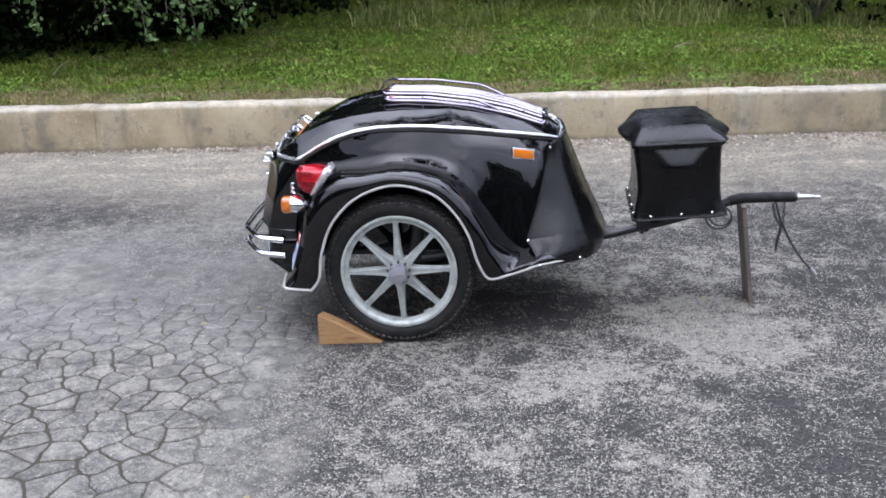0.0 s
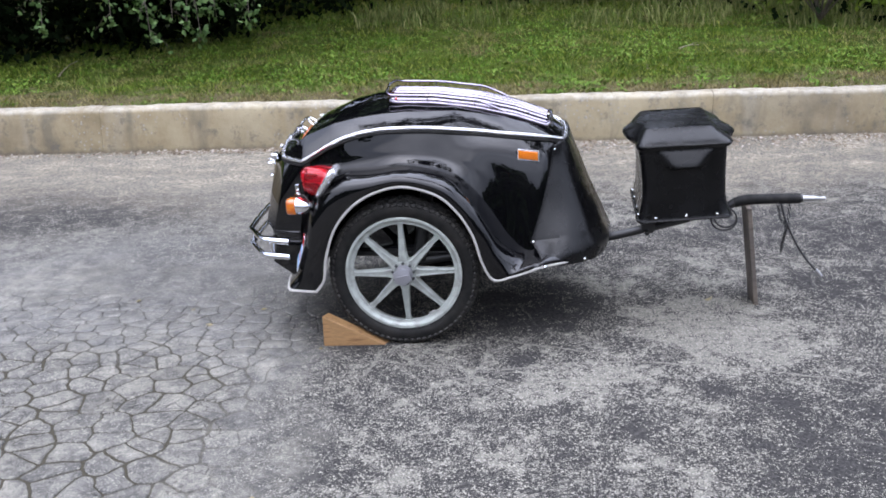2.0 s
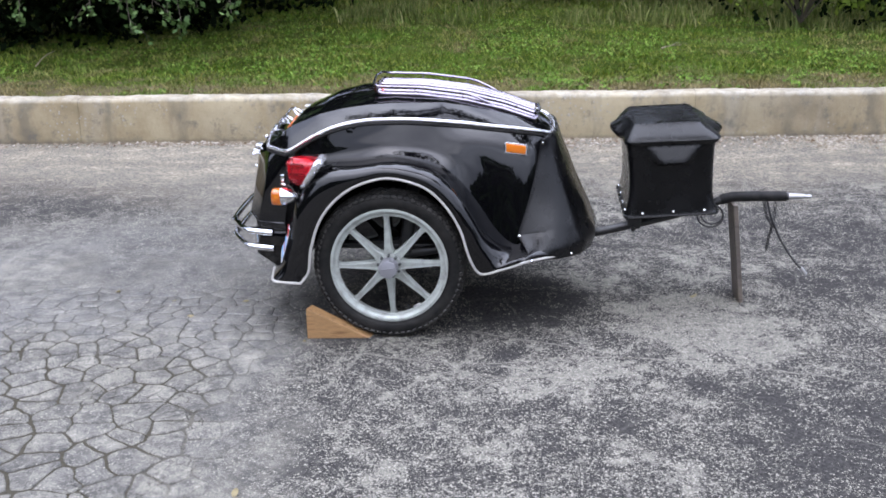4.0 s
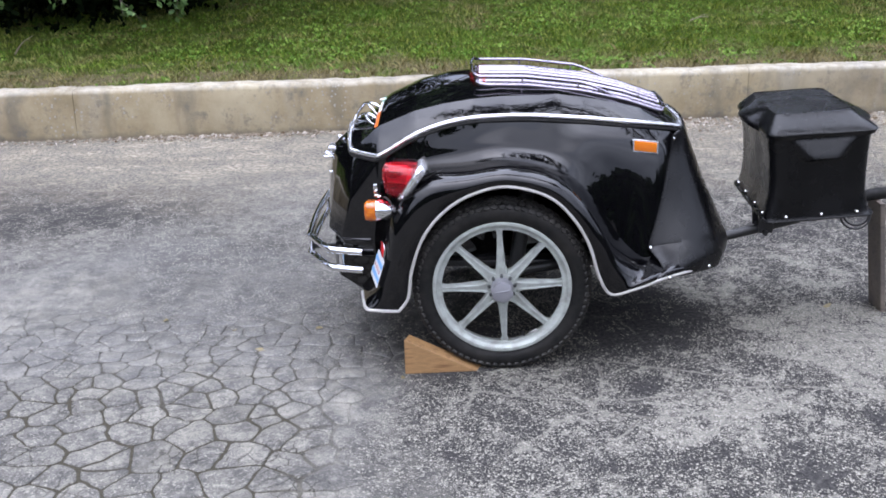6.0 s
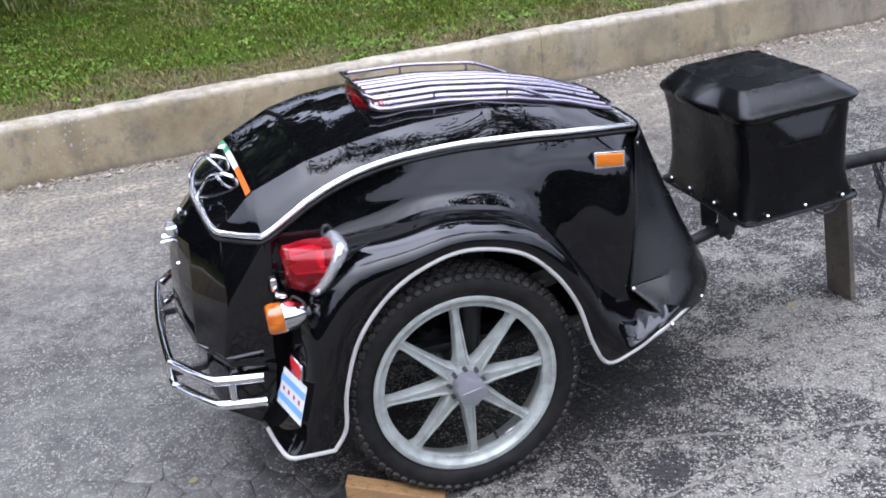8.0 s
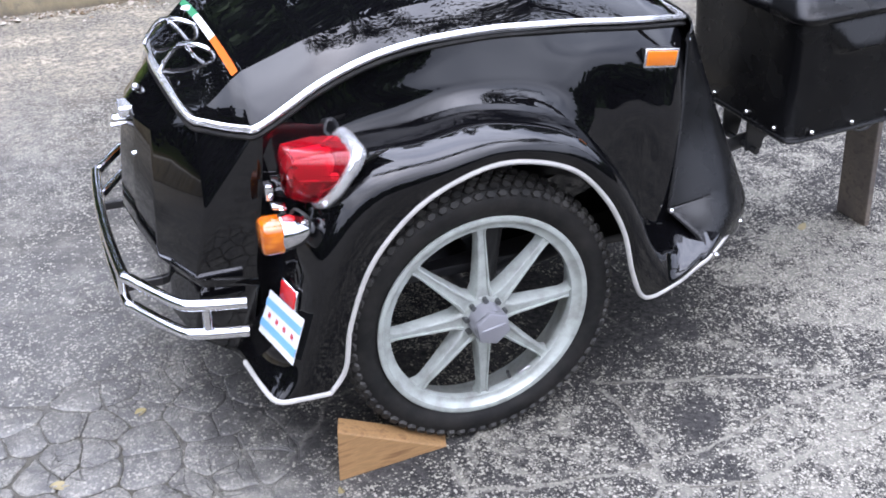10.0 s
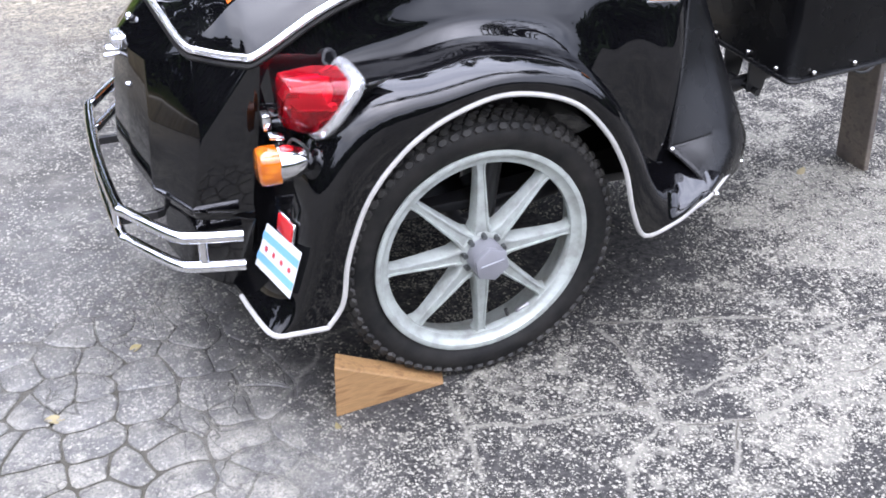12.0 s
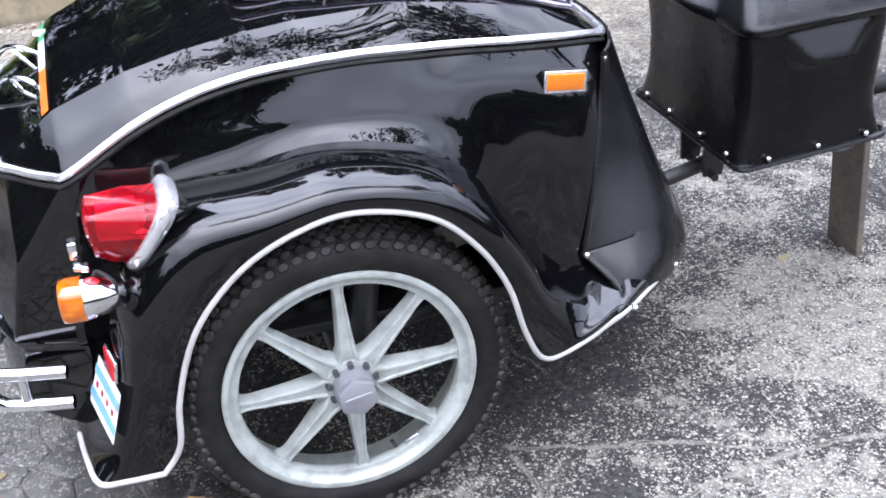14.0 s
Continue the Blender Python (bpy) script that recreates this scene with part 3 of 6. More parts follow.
def break_up(ground):
    """The alligator-cracked stretch of the lot: plates of old asphalt with open, dirty joints."""
    rng = random.Random(8)
    seeds = []
    for step, low, high in ((0.126, -1.80, -0.36), (0.094, -0.36, 0.90)):
        for i in range(-2, int(2.2 / step) + 2):
            for j in range(int((high - low) / step) + 1):
                c = Vector((-2.14 + step * (i + 0.5 * (j % 2)) + 0.46 * step * rng.uniform(-1, 1), low + step * (j + 0.5) + 0.46 * step * rng.uniform(-1, 1)))
                if all((c - q).length > 0.048 for q in seeds):
                    seeds.append(c)
    for c in seeds:
        if not (-2.10 < c.x < -0.28 + 0.10 * noise.noise((c.y * 2.5, 0.3, 0)) and -1.48 < c.y < 0.62):
            continue
        # the cell nearest to this seed, cut by the lines half way to its neighbours
        poly = [c + Vector(d) for d in ((-0.2, -0.2), (0.2, -0.2), (0.2, 0.2), (-0.2, 0.2))]
        for q in seeds:
            n = q - c
            if q is c or n.length > 0.45:
                continue
            n2, half, cut = n.normalized(), n.length / 2, []
            for a, b in zip(poly, poly[1:] + poly[:1]):
                da, db = (a - c).dot(n2) - half, (b - c).dot(n2) - half
                if da <= 0:
                    cut.append(a)
                if da * db < 0:
                    cut.append(a.lerp(b, da / (da - db)))
            poly = cut
        poly = [p for i, p in enumerate(poly) if (p - poly[i - 1]).length > 0.014]
        line = []
        for a, b in zip(poly, poly[1:] + poly[:1]):
            steps = max(1, round((b - a).length / 0.014))
            line += [a.lerp(b, s / steps) for s in range(steps)]
        def bent(p):
            w = Vector((p.x * 9, p.y * 9, 1.5))
            f = Vector((p.x * 38, p.y * 38, 4.5))
            e = Vector((p.x * 95, p.y * 95, 2.5))
            return p + Vector((0.022 * noise.noise(w) + 0.009 * noise.noise(f) + 0.0022 * noise.noise(e), 0.022 * noise.noise(w + Vector((9, 4, 2))) + 0.009 * noise.noise(f + Vector((3, 8, 2))) + 0.0022 * noise.noise(e + Vector((5, 1, 7)))))
        line = [bent(p) for p in line]
        line = [(line[i - 1] + 2 * line[i] + line[(i + 1) % len(line)]) / 4 for i in range(len(line))]
        m = len(line)
        mid = sum(line, Vector((0, 0))) / m
        def gap(p):
            wide = fade(p.x, -0.30, -0.62) * fade(p.y, 0.30, -0.45)
            patchy = fade(noise.noise((p.x * 4.3, p.y * 4.3, 7.0)), -0.35, 0.35)
            ragged = 0.0016 * noise.noise((p.x * 120, p.y * 120, 3.0))
            return max(0.0004, 0.0006 + 0.0015 * patchy + (0.0024 + 0.0018 * patchy) * wide + 0.8 * ragged)
        def lift(p):
            return 0.0007 + 0.0040 * fade(p.x, -0.28, -0.55) * fade(p.y, 0.65, 0.30) * fade(p.x, -2.10, -1.98) * fade(p.y, -1.48, -1.40)
        rings = []
        for inset, drop in ((0.0, 0.75), (0.0022, 0.14), (0.0042, 0.0)):
            ring = []
            for i, p in enumerate(line):
                t = line[(i + 1) % m] - line[i - 1]
                inward = (Vector((-t.y, t.x)).normalized() + 0.5 * (mid - p).normalized()).normalized()
                q = p + (gap(p) + inset) * inward
                ring.append((q.x, q.y, lift(q) * (1 - drop) + 0.0008 * noise.noise((c.x * 7, c.y * 7, 1.0))* fade(q.x, -0.3, -0.6) * (1 - drop) + 0.0002))
            rings.append(ring)
        bm = bmesh.new()
        vs = [[bm.verts.new(p) for p in r] for r in rings]
        for a, b in zip(vs, vs[1:]):
            for i in range(m):
                bm.faces.new((a[i], a[(i + 1) % m], b[(i + 1) % m], b[i]))
        bm.faces.new(vs[-1])
        bmesh.ops.recalc_face_normals(bm, faces=bm.faces[:])
        if sum(f.normal.z for f in bm.faces) < 0:
            bmesh.ops.reverse_faces(bm, faces=bm.faces[:])
        part("asphalt_plate", bm, PLATE, ground, angle=60)


def build_kerb():
    kerb = thing("kerb", (0, KERB_Y, 0), "weathered tan concrete kerb wall along the grass bank", "kerb", kind="structure")
    xs = [-29.89 + 4.52 * k for k in range(14)]
    rng = random.Random(4)
    for a, b in zip(xs, xs[1:]):
        lift, out = rng.uniform(-0.003, 0.003), rng.uniform(-0.002, 0.002)
        a2, b2 = a + 0.002, b - 0.002
        rows = []
        n = 110
        for i in range(n + 1):
            x = a2 + (b2 - a2) * i / n
            y = kerb_y(x) + out
            w = 0.008 * noise.noise((x * 2.3, 1.7, 0.2)) + 0.007 * noise.noise((x * 9.0, 4.7, 0.2)) + 0.004 * noise.noise((x * 31.0, 2.7, 0.2))
            h = KERB_H + lift + w
            prof = [(0.0, -0.05), (0.0, 0.0), (0.004, 0.10), (0.008, 0.2), (0.012, h - 0.03), (0.018, h - 0.012), (0.034, h), (0.10, h + 0.004), (0.17, h), (0.19, h - 0.02), (0.19, -0.05)]
            rows.append([Vector((x, y + p + 0.004 * noise.noise((x * 6, q * 9, 3.1)), q)) for p, q in prof])
        bm = grid(rows)
        for row in (rows[0], rows[-1]):
            bm.faces.new([bm.verts.new(q) for q in row])
        bmesh.ops.remove_doubles(bm, verts=bm.verts[:], dist=1e-5)
        bmesh.ops.recalc_face_normals(bm, faces=bm.faces[:])
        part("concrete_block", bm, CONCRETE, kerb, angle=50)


def bank_z(x, y):
    d = max(y - kerb_y(x) - 0.15, 0.0)
    return KERB_H - 0.012 + 0.014 * min(d, 60) + 0.03 * noise.noise((x * 0.9, y * 0.9, 0.4)) * min(d * 2, 1) + (0.012 * noise.noise((x * 5, y * 5, 0.9)) if y < 12 else 0)


def build_bank():
    ds = [0.12 + 0.09 * k for k in range(70)] + [6.6 + 0.8 * k for k in range(12)] + [18, 25, 40, 70, 150]
    xs = [-160, -90, -50, -30, -20] + [-14 + 0.25 * k for k in range(117)] + [20, 30, 50, 90, 160]
    rows = [[Vector((x, kerb_y(x) + d, bank_z(x, kerb_y(x) + d))) for d in ds] for x in xs]
    bm = grid(rows)
    tagged(part("bank", bm, SOIL), "sloping bank of mown green grass and bare soil", "grass bank", kind="structure")
    # grass blades
    rng = random.Random(11)
    verts, faces = [], []
    for _ in range(150000):
        u = rng.random()
        d = 0.14 + 6.8 * u * (0.35 + 0.65 * u)
        x = rng.uniform(-6.0, 6.5)
        y = kerb_y(x) + d
        thin = 0.40 + 0.75 * noise.noise((x * 1.6, y * 1.6, 7.0)) + min(d * 0.55, 0.6)
        if rng.random() > thin + 0.10:
            continue
        z = bank_z(x, y) - 0.005
        h = rng.uniform(0.014, 0.038) * (1 + 0.8 * noise.noise((x * 2.5, y * 2.5, 2.0)))
        if rng.random() < 0.03:
            h *= 1.9
        if d > 4.4:
            h *= 1 + (d - 4.4) * 0.9
        t = rng.uniform(0, 6.283)
        w = rng.uniform(0.0022, 0.0055)
        lean = h * rng.uniform(0.2, 1.0)
        c, s = math.cos(t), math.sin(t)
        c2, s2 = math.cos(t + 1.4), math.sin(t + 1.4)
        k = len(verts)
        verts += [(x - w * c, y - w * s, z), (x + w * c, y + w * s, z), (x + 0.4 * lean * c2 + 0.6 * w * c, y + 0.4 * lean * s2 + 0.6 * w * s, z + 0.7 * h), (x + lean * c2, y + lean * s2, z + h)]
        faces += [(k, k + 1, k + 2), (k, k + 2, k + 3)]
    me = bpy.data.meshes.new("grass")
    me.from_pydata(verts, [], faces)
    me.materials.append(GRASS)
    tagged(new("grass", me), "short green mown grass with dry tips on the bank", "grass", kind="stuff")
    # clover and broad-leaved clumps
    verts, faces = [], []
    for _ in range(60000):
        u = rng.random()
        d = 0.16 + 5.2 * u * (0.3 + 0.7 * u)
        x = rng.uniform(-5.4, 5.2)
        y = kerb_y(x) + d
        f = noise.noise((x * 1.1, y * 1.1, 3.0)) + 0.8 * noise.noise((x * 6.5, y * 6.5, 5.0))
        if f < 0.10 + (0.25 if d < 0.5 else 0.0):
            continue
        z = bank_z(x, y) + rng.uniform(0.010, 0.034) * min(1.0, 0.5 + f)
        t, w = rng.uniform(0, 6.283), rng.uniform(0.006, 0.013)
        c, q = w * math.cos(t), w * math.sin(t)
        tilt, tip = rng.gauss(0, 0.5) * w, rng.gauss(0.15, 0.5) * w
        k = len(verts)
        verts += [(x - c, y - q, z - tilt), (x + 0.8 * q, y - 0.8 * c, z - tip), (x + c, y + q, z + tilt), (x - 0.8 * q, y + 0.8 * c, z + tip)]
        faces.append((k, k + 1, k + 2, k + 3))
    me = bpy.data.meshes.new("clover")
    me.from_pydata(verts, [], faces)
    me.materials.append(CLOVER)
    tagged(new("clover", me), "clumps of bright green clover in the grass", "clover", kind="stuff")
    # tall pale weeds in front of the scrub
    verts, faces = [], []
    for _ in range(5200):
        x = rng.uniform(-1.6, 4.4)
        y = 7.4 + 2.2 * rng.random() - (0.5 if x > 2.6 else 0.0)
        if noise.noise((x * 1.3, y * 0.9, 4.0)) < -0.15:
            continue
        z = bank_z(x, y) - 0.01
        h = rng.uniform(0.08, 0.30) * (0.75 + 0.6 * noise.noise((x * 2.1, y * 2.1, 9.0)))
        t, w = rng.uniform(0, 6.283), rng.uniform(0.004, 0.008)
        c, q = math.cos(t), math.sin(t)
        lx, ly = rng.gauss(0, 0.35) * h, rng.gauss(0, 0.35) * h
        k = len(verts)
        verts += [(x - w * c, y - w * q, z), (x + w * c, y + w * q, z), (x + 0.4 * lx + 0.8 * w * c, y + 0.4 * ly + 0.8 * w * q, z + 0.62 * h), (x + 0.4 * lx - 0.8 * w * c, y + 0.4 * ly - 0.8 * w * q, z + 0.62 * h), (x + lx, y + ly, z + 0.95 * h)]
        faces += [(k, k + 1, k + 2, k + 3), (k + 3, k + 2, k + 4)]
    me = bpy.data.meshes.new("weeds")
    me.from_pydata(verts, [], faces)
    me.materials.append(WEED)
    tagged(new("weeds", me), "tall pale green weeds at the back of the grass", "weeds", kind="stuff")
    # leaf litter and grit at the foot of the kerb
    verts, faces = [], []
    for _ in range(14000):
        x = rng.uniform(-6, 7)
        if rng.random() > (0.62 if x > 0.3 else 0.30) + 0.5 * noise.noise((x * 0.8, 3, 1)):
            continue
        y = kerb_y(x) - abs(rng.gauss(0, 0.19 if x > 0.3 else 0.07)) - 0.005
        r = rng.uniform(0.003, 0.011) if rng.random() < 0.9 else rng.uniform(0.011, 0.022)
        k = len(verts)
        t = rng.uniform(0, 6.28)
        for j in range(5):
            q = rng.uniform(0.6, 1.1)
            verts.append((x + q * r * math.cos(t + j * 1.257), y + q * r * math.sin(t + j * 1.257), 0.001 + rng.uniform(0.0, 0.6) * r))
        verts.append((x, y, 0.002 + 0.8 * r))
        faces += [(k + j, k + (j + 1) % 5, k + 5) for j in range(5)]
    me = bpy.data.meshes.new("leaf_litter")
    me.from_pydata(verts, [], faces)
    me.materials.append(LITTER)
    tagged(new("leaf_litter", me), "dry leaf litter and grit along the kerb foot", "litter", kind="stuff")


def leaf_mesh(rng, spots, size):
    """Leaves in threes scattered about the spots: (centre, radius, count)."""
    verts, faces = [], []
    for c, r, n in spots:
        for _ in range(n):
            d = Vector((rng.gauss(0, 1), rng.gauss(0, 1), rng.gauss(0, 0.8)))
            d = d.normalized() * r * rng.random() ** 0.45
            p = Vector(c) + d
            a = Vector((rng.gauss(0, 1), rng.gauss(0, 1), rng.gauss(0, 1) - 0.4)).normalized()
            b = a.cross(Vector((rng.gauss(0, 1), rng.gauss(0, 1), rng.gauss(0, 1)))).normalized()
            s = size * rng.uniform(0.6, 1.25)
            k = len(verts)
            verts += [p, p + 0.5 * s * a + 0.32 * s * b, p + s * a, p + 0.5 * s * a - 0.32 * s * b]
            faces += [(k, k + 1, k + 2, k + 3)]
    return verts, faces


def build_tree(base, height, spread, seed, low=0.25, leaves=9000, size=0.075, label="dark green leafy tree behind the grass bank", droop=None):
    rng = random.Random(seed)
    tree = thing("tree", base, label, "tree", "trees behind the bank" if base[1] > 0 else "trees across the lot")
    trunk_top = Vector(base) + Vector((rng.uniform(-0.3, 0.3), rng.uniform(-0.3, 0.3), height * 0.7))
    path = curve([Vector(base) - Vector((0, 0, 0.1)), Vector(base).lerp(trunk_top, 0.4) + Vector((rng.uniform(-0.15, 0.15), 0, 0)), trunk_top], 8)
    bms = [tube(path, 0.05 * height ** 0.7, 9, r_end=0.02)]
    spots = []
    for k in range(22):
        f = low + (1 - low) * (k + rng.random()) / 22
        start = path[min(int(f * 0.9 * (len(path) - 1)), len(path) - 1)]
        t = rng.uniform(0, 6.283)
        reach = spread * (1.0 - 0.55 * f) * rng.uniform(0.65, 1.1)
        tip = Vector((base[0] + reach * math.cos(t), base[1] + reach * math.sin(t), base[2] + height * f + rng.uniform(-0.2, 0.35)))
        if k < 5 and f < 0.5:
            tip.z -= 0.25
        mid = start.lerp(tip, 0.5) + Vector((0, 0, 0.25))
        limb = curve([start, mid, tip], 5)
        bms.append(tube(limb, 0.035, 6, r_end=0.008))
        for q in limb[3:]:
            for _ in range(2):
                spots.append((q + Vector((rng.gauss(0, 0.25), rng.gauss(0, 0.25), rng.gauss(0, 0.22))), rng.uniform(0.22, 0.5), 1))
    sprays = []
    for q in droop or ():
        top, tip = Vector(q[0]), Vector(q[1])
        limb = curve([top, top.lerp(tip, 0.45) + Vector((0, -0.08, 0.14)), tip], 9)
        bms.append(tube(limb, 0.010, 6, r_end=0.002))
        for i, c in enumerate(limb):
            sprays.append((c + Vector((rng.gauss(0, 0.03), rng.gauss(0, 0.03), 0)), 0.05 + 0.16 * (1 - i / len(limb)), 5))
            if i % 3 == 1:
                side = c + Vector((rng.uniform(-0.22, 0.22), rng.uniform(-0.1, 0.1), rng.uniform(-0.2, -0.02)))
                bms.append(tube([c, c.lerp(side, 0.5) + Vector((0, 0, 0.02)), side], 0.004, 5, r_end=0.0015))
                sprays += [(c.lerp(side, f), 0.05, 2) for f in (0.4, 0.7, 1.0)]
    bm = join(*bms)
    part("trunk", bm, BARK, tree, angle=60)
    total = sum(s[2] for s in spots)
    spots = [(c, r, max(int(leaves * w / total), 1)) for c, r, w in spots]
    verts, faces = leaf_mesh(rng, spots, size)
    me = bpy.data.meshes.new("crown")
    me.from_pydata([v - Vector(base) for v in verts], [], faces)
    me.materials.append(LEAF)
    ob = new("crown", me)
    ob.parent = tree
    if sprays:
        verts, faces = leaf_mesh(rng, sprays, 0.062)
        me = bpy.data.meshes.new("hanging_spray")
        me.from_pydata([v - Vector(base) for v in verts], [], faces)
        me.materials.append(SPRAY)
        ob = new("hanging_spray", me)
        ob.parent = tree
        ob["kind"] = "stuff"
    return tree


def build_overhang():
    """A big tree at the side of the lot whose limbs reach out high above the trailer."""
    rng = random.Random(77)
    base = Vector((8.2, -1.4, 0))
    tree = thing("tree", base, "big leafy tree with limbs high over the lot", "tree", "trees across the lot")
    trunk = curve([base - Vector((0, 0, 0.1)), base + Vector((-0.3, 0.1, 3.5)), base + Vector((-1.0, 0.0, 7.0)), base + Vector((-1.4, 0.1, 10.5))], 7)
    bms, spots = [tube(trunk, 0.26, 10, r_end=0.06)], []
    for k, (x, y) in enumerate(((4.4, -2.5), (1.0, -1.4), (0.2, -2.0), (-0.8, -1.3), (-1.8, -1.9), (-2.8, -1.2), (0.4, -0.5), (6.4, -0.4), (6.8, -3.2), (7.5, 0.9))):
        tip = Vector((x, y, 9.4 + rng.uniform(-0.5, 0.8)))
        start = trunk[12 + k % 7]
        limb = curve([start, start.lerp(tip, 0.5) + Vector((0, rng.uniform(-0.5, 0.5), 0.9)), tip], 8)
        bms.append(tube(limb, 0.07, 7, r_end=0.012))
        for q in limb[7:]:
            spots.append((q + Vector((rng.gauss(0, 0.3), rng.gauss(0, 0.3), rng.gauss(0, 0.2))), rng.uniform(0.35, 0.75), 80))
        spots.append((tip, 0.7, 130))
    for _ in range(40):
        spots.append((base + Vector((rng.uniform(-3.2, 2.5), rng.uniform(-2.5, 2.5), rng.uniform(6.5, 12))), rng.uniform(0.5, 1.0), 80))
    part("trunk", join(*bms), BARK, tree, angle=60)
    verts, faces = leaf_mesh(rng, spots, 0.17)
    me = bpy.data.meshes.new("crown")
    me.from_pydata([v - base for v in verts], [], faces)
    me.materials.append(LEAF)
    new("crown", me).parent = tree


def build_trees():
    build_overhang()
    z = 0.45
    build_tree((-5.4, 7.2, z), 8.0, 2.9, 1, 0.22, 16000, 0.13, droop=[((-2.58, 5.22, 1.52), (-2.31, 4.55, 0.68)), ((-2.54, 5.31, 1.61), (-2.44, 4.6, 0.79)), ((-2.15, 5.5, 1.61), (-1.92, 4.65, 0.81)), ((-3.01, 5.22, 1.52), (-2.74, 4.55, 0.66)), ((-2.73, 5.31, 1.52), (-2.58, 4.65, 0.83)), ((-2.44, 5.31, 1.52), (-2.2, 4.65, 0.85)), ((-3.3, 5.31, 1.52), (-3.09, 4.6, 0.81)), ((-2.92, 5.41, 1.52), (-2.87, 4.74, 0.89)), ((-2.25, 5.41, 1.52), (-2.06, 4.74, 0.91)), ((-3.77, 5.12, 1.52), (-3.68, 4.55, 0.77))])
    build_tree((-3.4, 9.6, z), 11.5, 4.0, 2, 0.22, 22000, 0.26)
    build_tree((-8.2, 7.2, z), 10.5, 4.0, 3, 0.06, 18000, 0.26)
    build_tree((-0.6, 11.0, z), 12.5, 4.4, 4, 0.32, 22000, 0.27)
    build_tree((2.6, 11.4, z), 12.0, 4.4, 9, 0.32, 22000, 0.27)
    build_tree((5.6, 10.6, z), 11.5, 4.2, 5, 0.24, 20000, 0.25)
    build_tree((9.0, 10.4, z), 11.0, 4.0, 6, 0.04, 18000, 0.25)
    build_tree((-12.5, 8.5, z), 10.5, 4.2, 7, 0.06, 13000, 0.3)
    build_tree((13.0, 11.0, z), 11.0, 4.2, 8, 0.05, 13000, 0.3)
    # scrub along the back of the grass
    rng = random.Random(21)
    shrub = thing("hedge", (0.5, 10.0, 0.6), "tangled green scrub along the back of the grass, deep shade in its colour", "hedge", kind="stuff")
    spots = []
    for k in range(70):
        x = -1.8 + 11 * k / 69 + rng.uniform(-0.2, 0.2)
        y = float(np.interp(x, (-1.8, 1.0, 2.3, 3.0, 3.7, 9.0), (9.6, 9.2, 8.6, 7.5, 7.2, 7.0))) + rng.uniform(-0.3, 0.9)
        for _ in range(3):
            spots.append((Vector((x + rng.uniform(-0.3, 0.3), y, 0.7 + rng.uniform(0, 1.0))), rng.uniform(0.3, 0.6), 60))
    for _ in range(620):
        x = rng.uniform(-9.0, -1.6)
        front = float(np.interp(x, (-9, -4.3, -3.55, -3.08, -2.62, -2.39, -1.6), (4.6, 4.85, 5.65, 5.95, 6.75, 7.8, 9.2)))
        d = rng.random()
        z = 0.45 + rng.random() ** 1.2 * 2.6
        spots.append((Vector((x, front + 0.35 + 2.2 * d - 0.12 * z, z)), rng.uniform(0.3, 0.6), 75))
    # unseen boughs added above the view, leaning out to shade the grass
    for _ in range(170):
        x = rng.uniform(-5.5, -1.9)
        spots.append((Vector((x, rng.uniform(4.7, 6.6) + 0.25 * (x + 4), rng.uniform(1.6, 2.9))), rng.uniform(0.3, 0.55), 60))
    verts, faces = leaf_mesh(rng, spots, 0.10)
    me = bpy.data.meshes.new("scrub_leaves")
    me.from_pydata([v - Vector((0.5, 10.0, 0.6)) for v in verts], [], faces)
    me.materials.append(SCRUB_SHADED)
    ob = new("scrub_leaves", me)
    ob.parent = shrub
    # a yellow-green bush in front of the scrub
    bush = thing("shrub", (3.25, 7.25, 0.45), "yellow-green leafy shrub at the back of the grass", "shrub")
    stems, spots = [], []
    for k in range(11):
        tip = Vector((3.25 + rng.uniform(-0.5, 0.5), 7.15 + rng.uniform(-0.3, 0.3), 0.58 + rng.uniform(0.0, 0.6)))
        stems.append(tube(curve([Vector((3.25, 7.25, 0.42)), Vector((3.25, 7.25, 0.45)).lerp(tip, 0.5) + Vector((0, 0, 0.12)), tip], 4), 0.012, 6, r_end=0.004))
        spots += [(tip, 0.20, 40), (tip + Vector((rng.uniform(-0.25, 0.25), -0.12, 0.06)), 0.18, 30)]
    part("stems", join(*stems), BARK, bush, angle=60)
    verts, faces = leaf_mesh(rng, spots, 0.075)
    me = bpy.data.meshes.new("leaves")
    me.from_pydata([v - Vector((3.25, 7.25, 0.45)) for v in verts], [], faces)
    me.materials.append(SHRUB)
    new("leaves", me).parent = bush
    # unseen woods added round the far side of the lot to darken paint reflections
    spots_far = []
    for k in range(26):
        t = radians(172 + 196 * k / 25)
        behind = max(0.0, 1 - abs(math.degrees(t) - 255) / 48) ** 0.5
        side = 1.0 if k < 5 else 0.5 if k == 5 else 0.0
        r = 22 + 3 * (k % 2) - 4 * behind - 8 * side
        for q in range(14):
            u = t + radians(rng.uniform(-4.2, 4.2))
            spots_far.append((Vector((20.5 * math.cos(u), 2 + 20.5 * math.sin(u), rng.uniform(0.2, 1.9))), rng.uniform(0.7, 1.2), 30))
        build_tree((r * math.cos(t), 2 + r * math.sin(t), 0), 3.0 + 0.35 * ((k * 5) % 4) + 0.8 * behind + 5.0 * side, 3.6 + behind, 30 + k, 0.02, 5000 + int(6000 * max(behind, side)), 0.5, "tall leafy tree added out of view across the lot to darken reflections")
    # unseen low scrub, added so the flanks reflect a closed dark band
    far_hedge = thing("hedge", (0, -18.5, 0), "dense scrub added out of view round the lot to darken reflections", "hedge", kind="stuff")
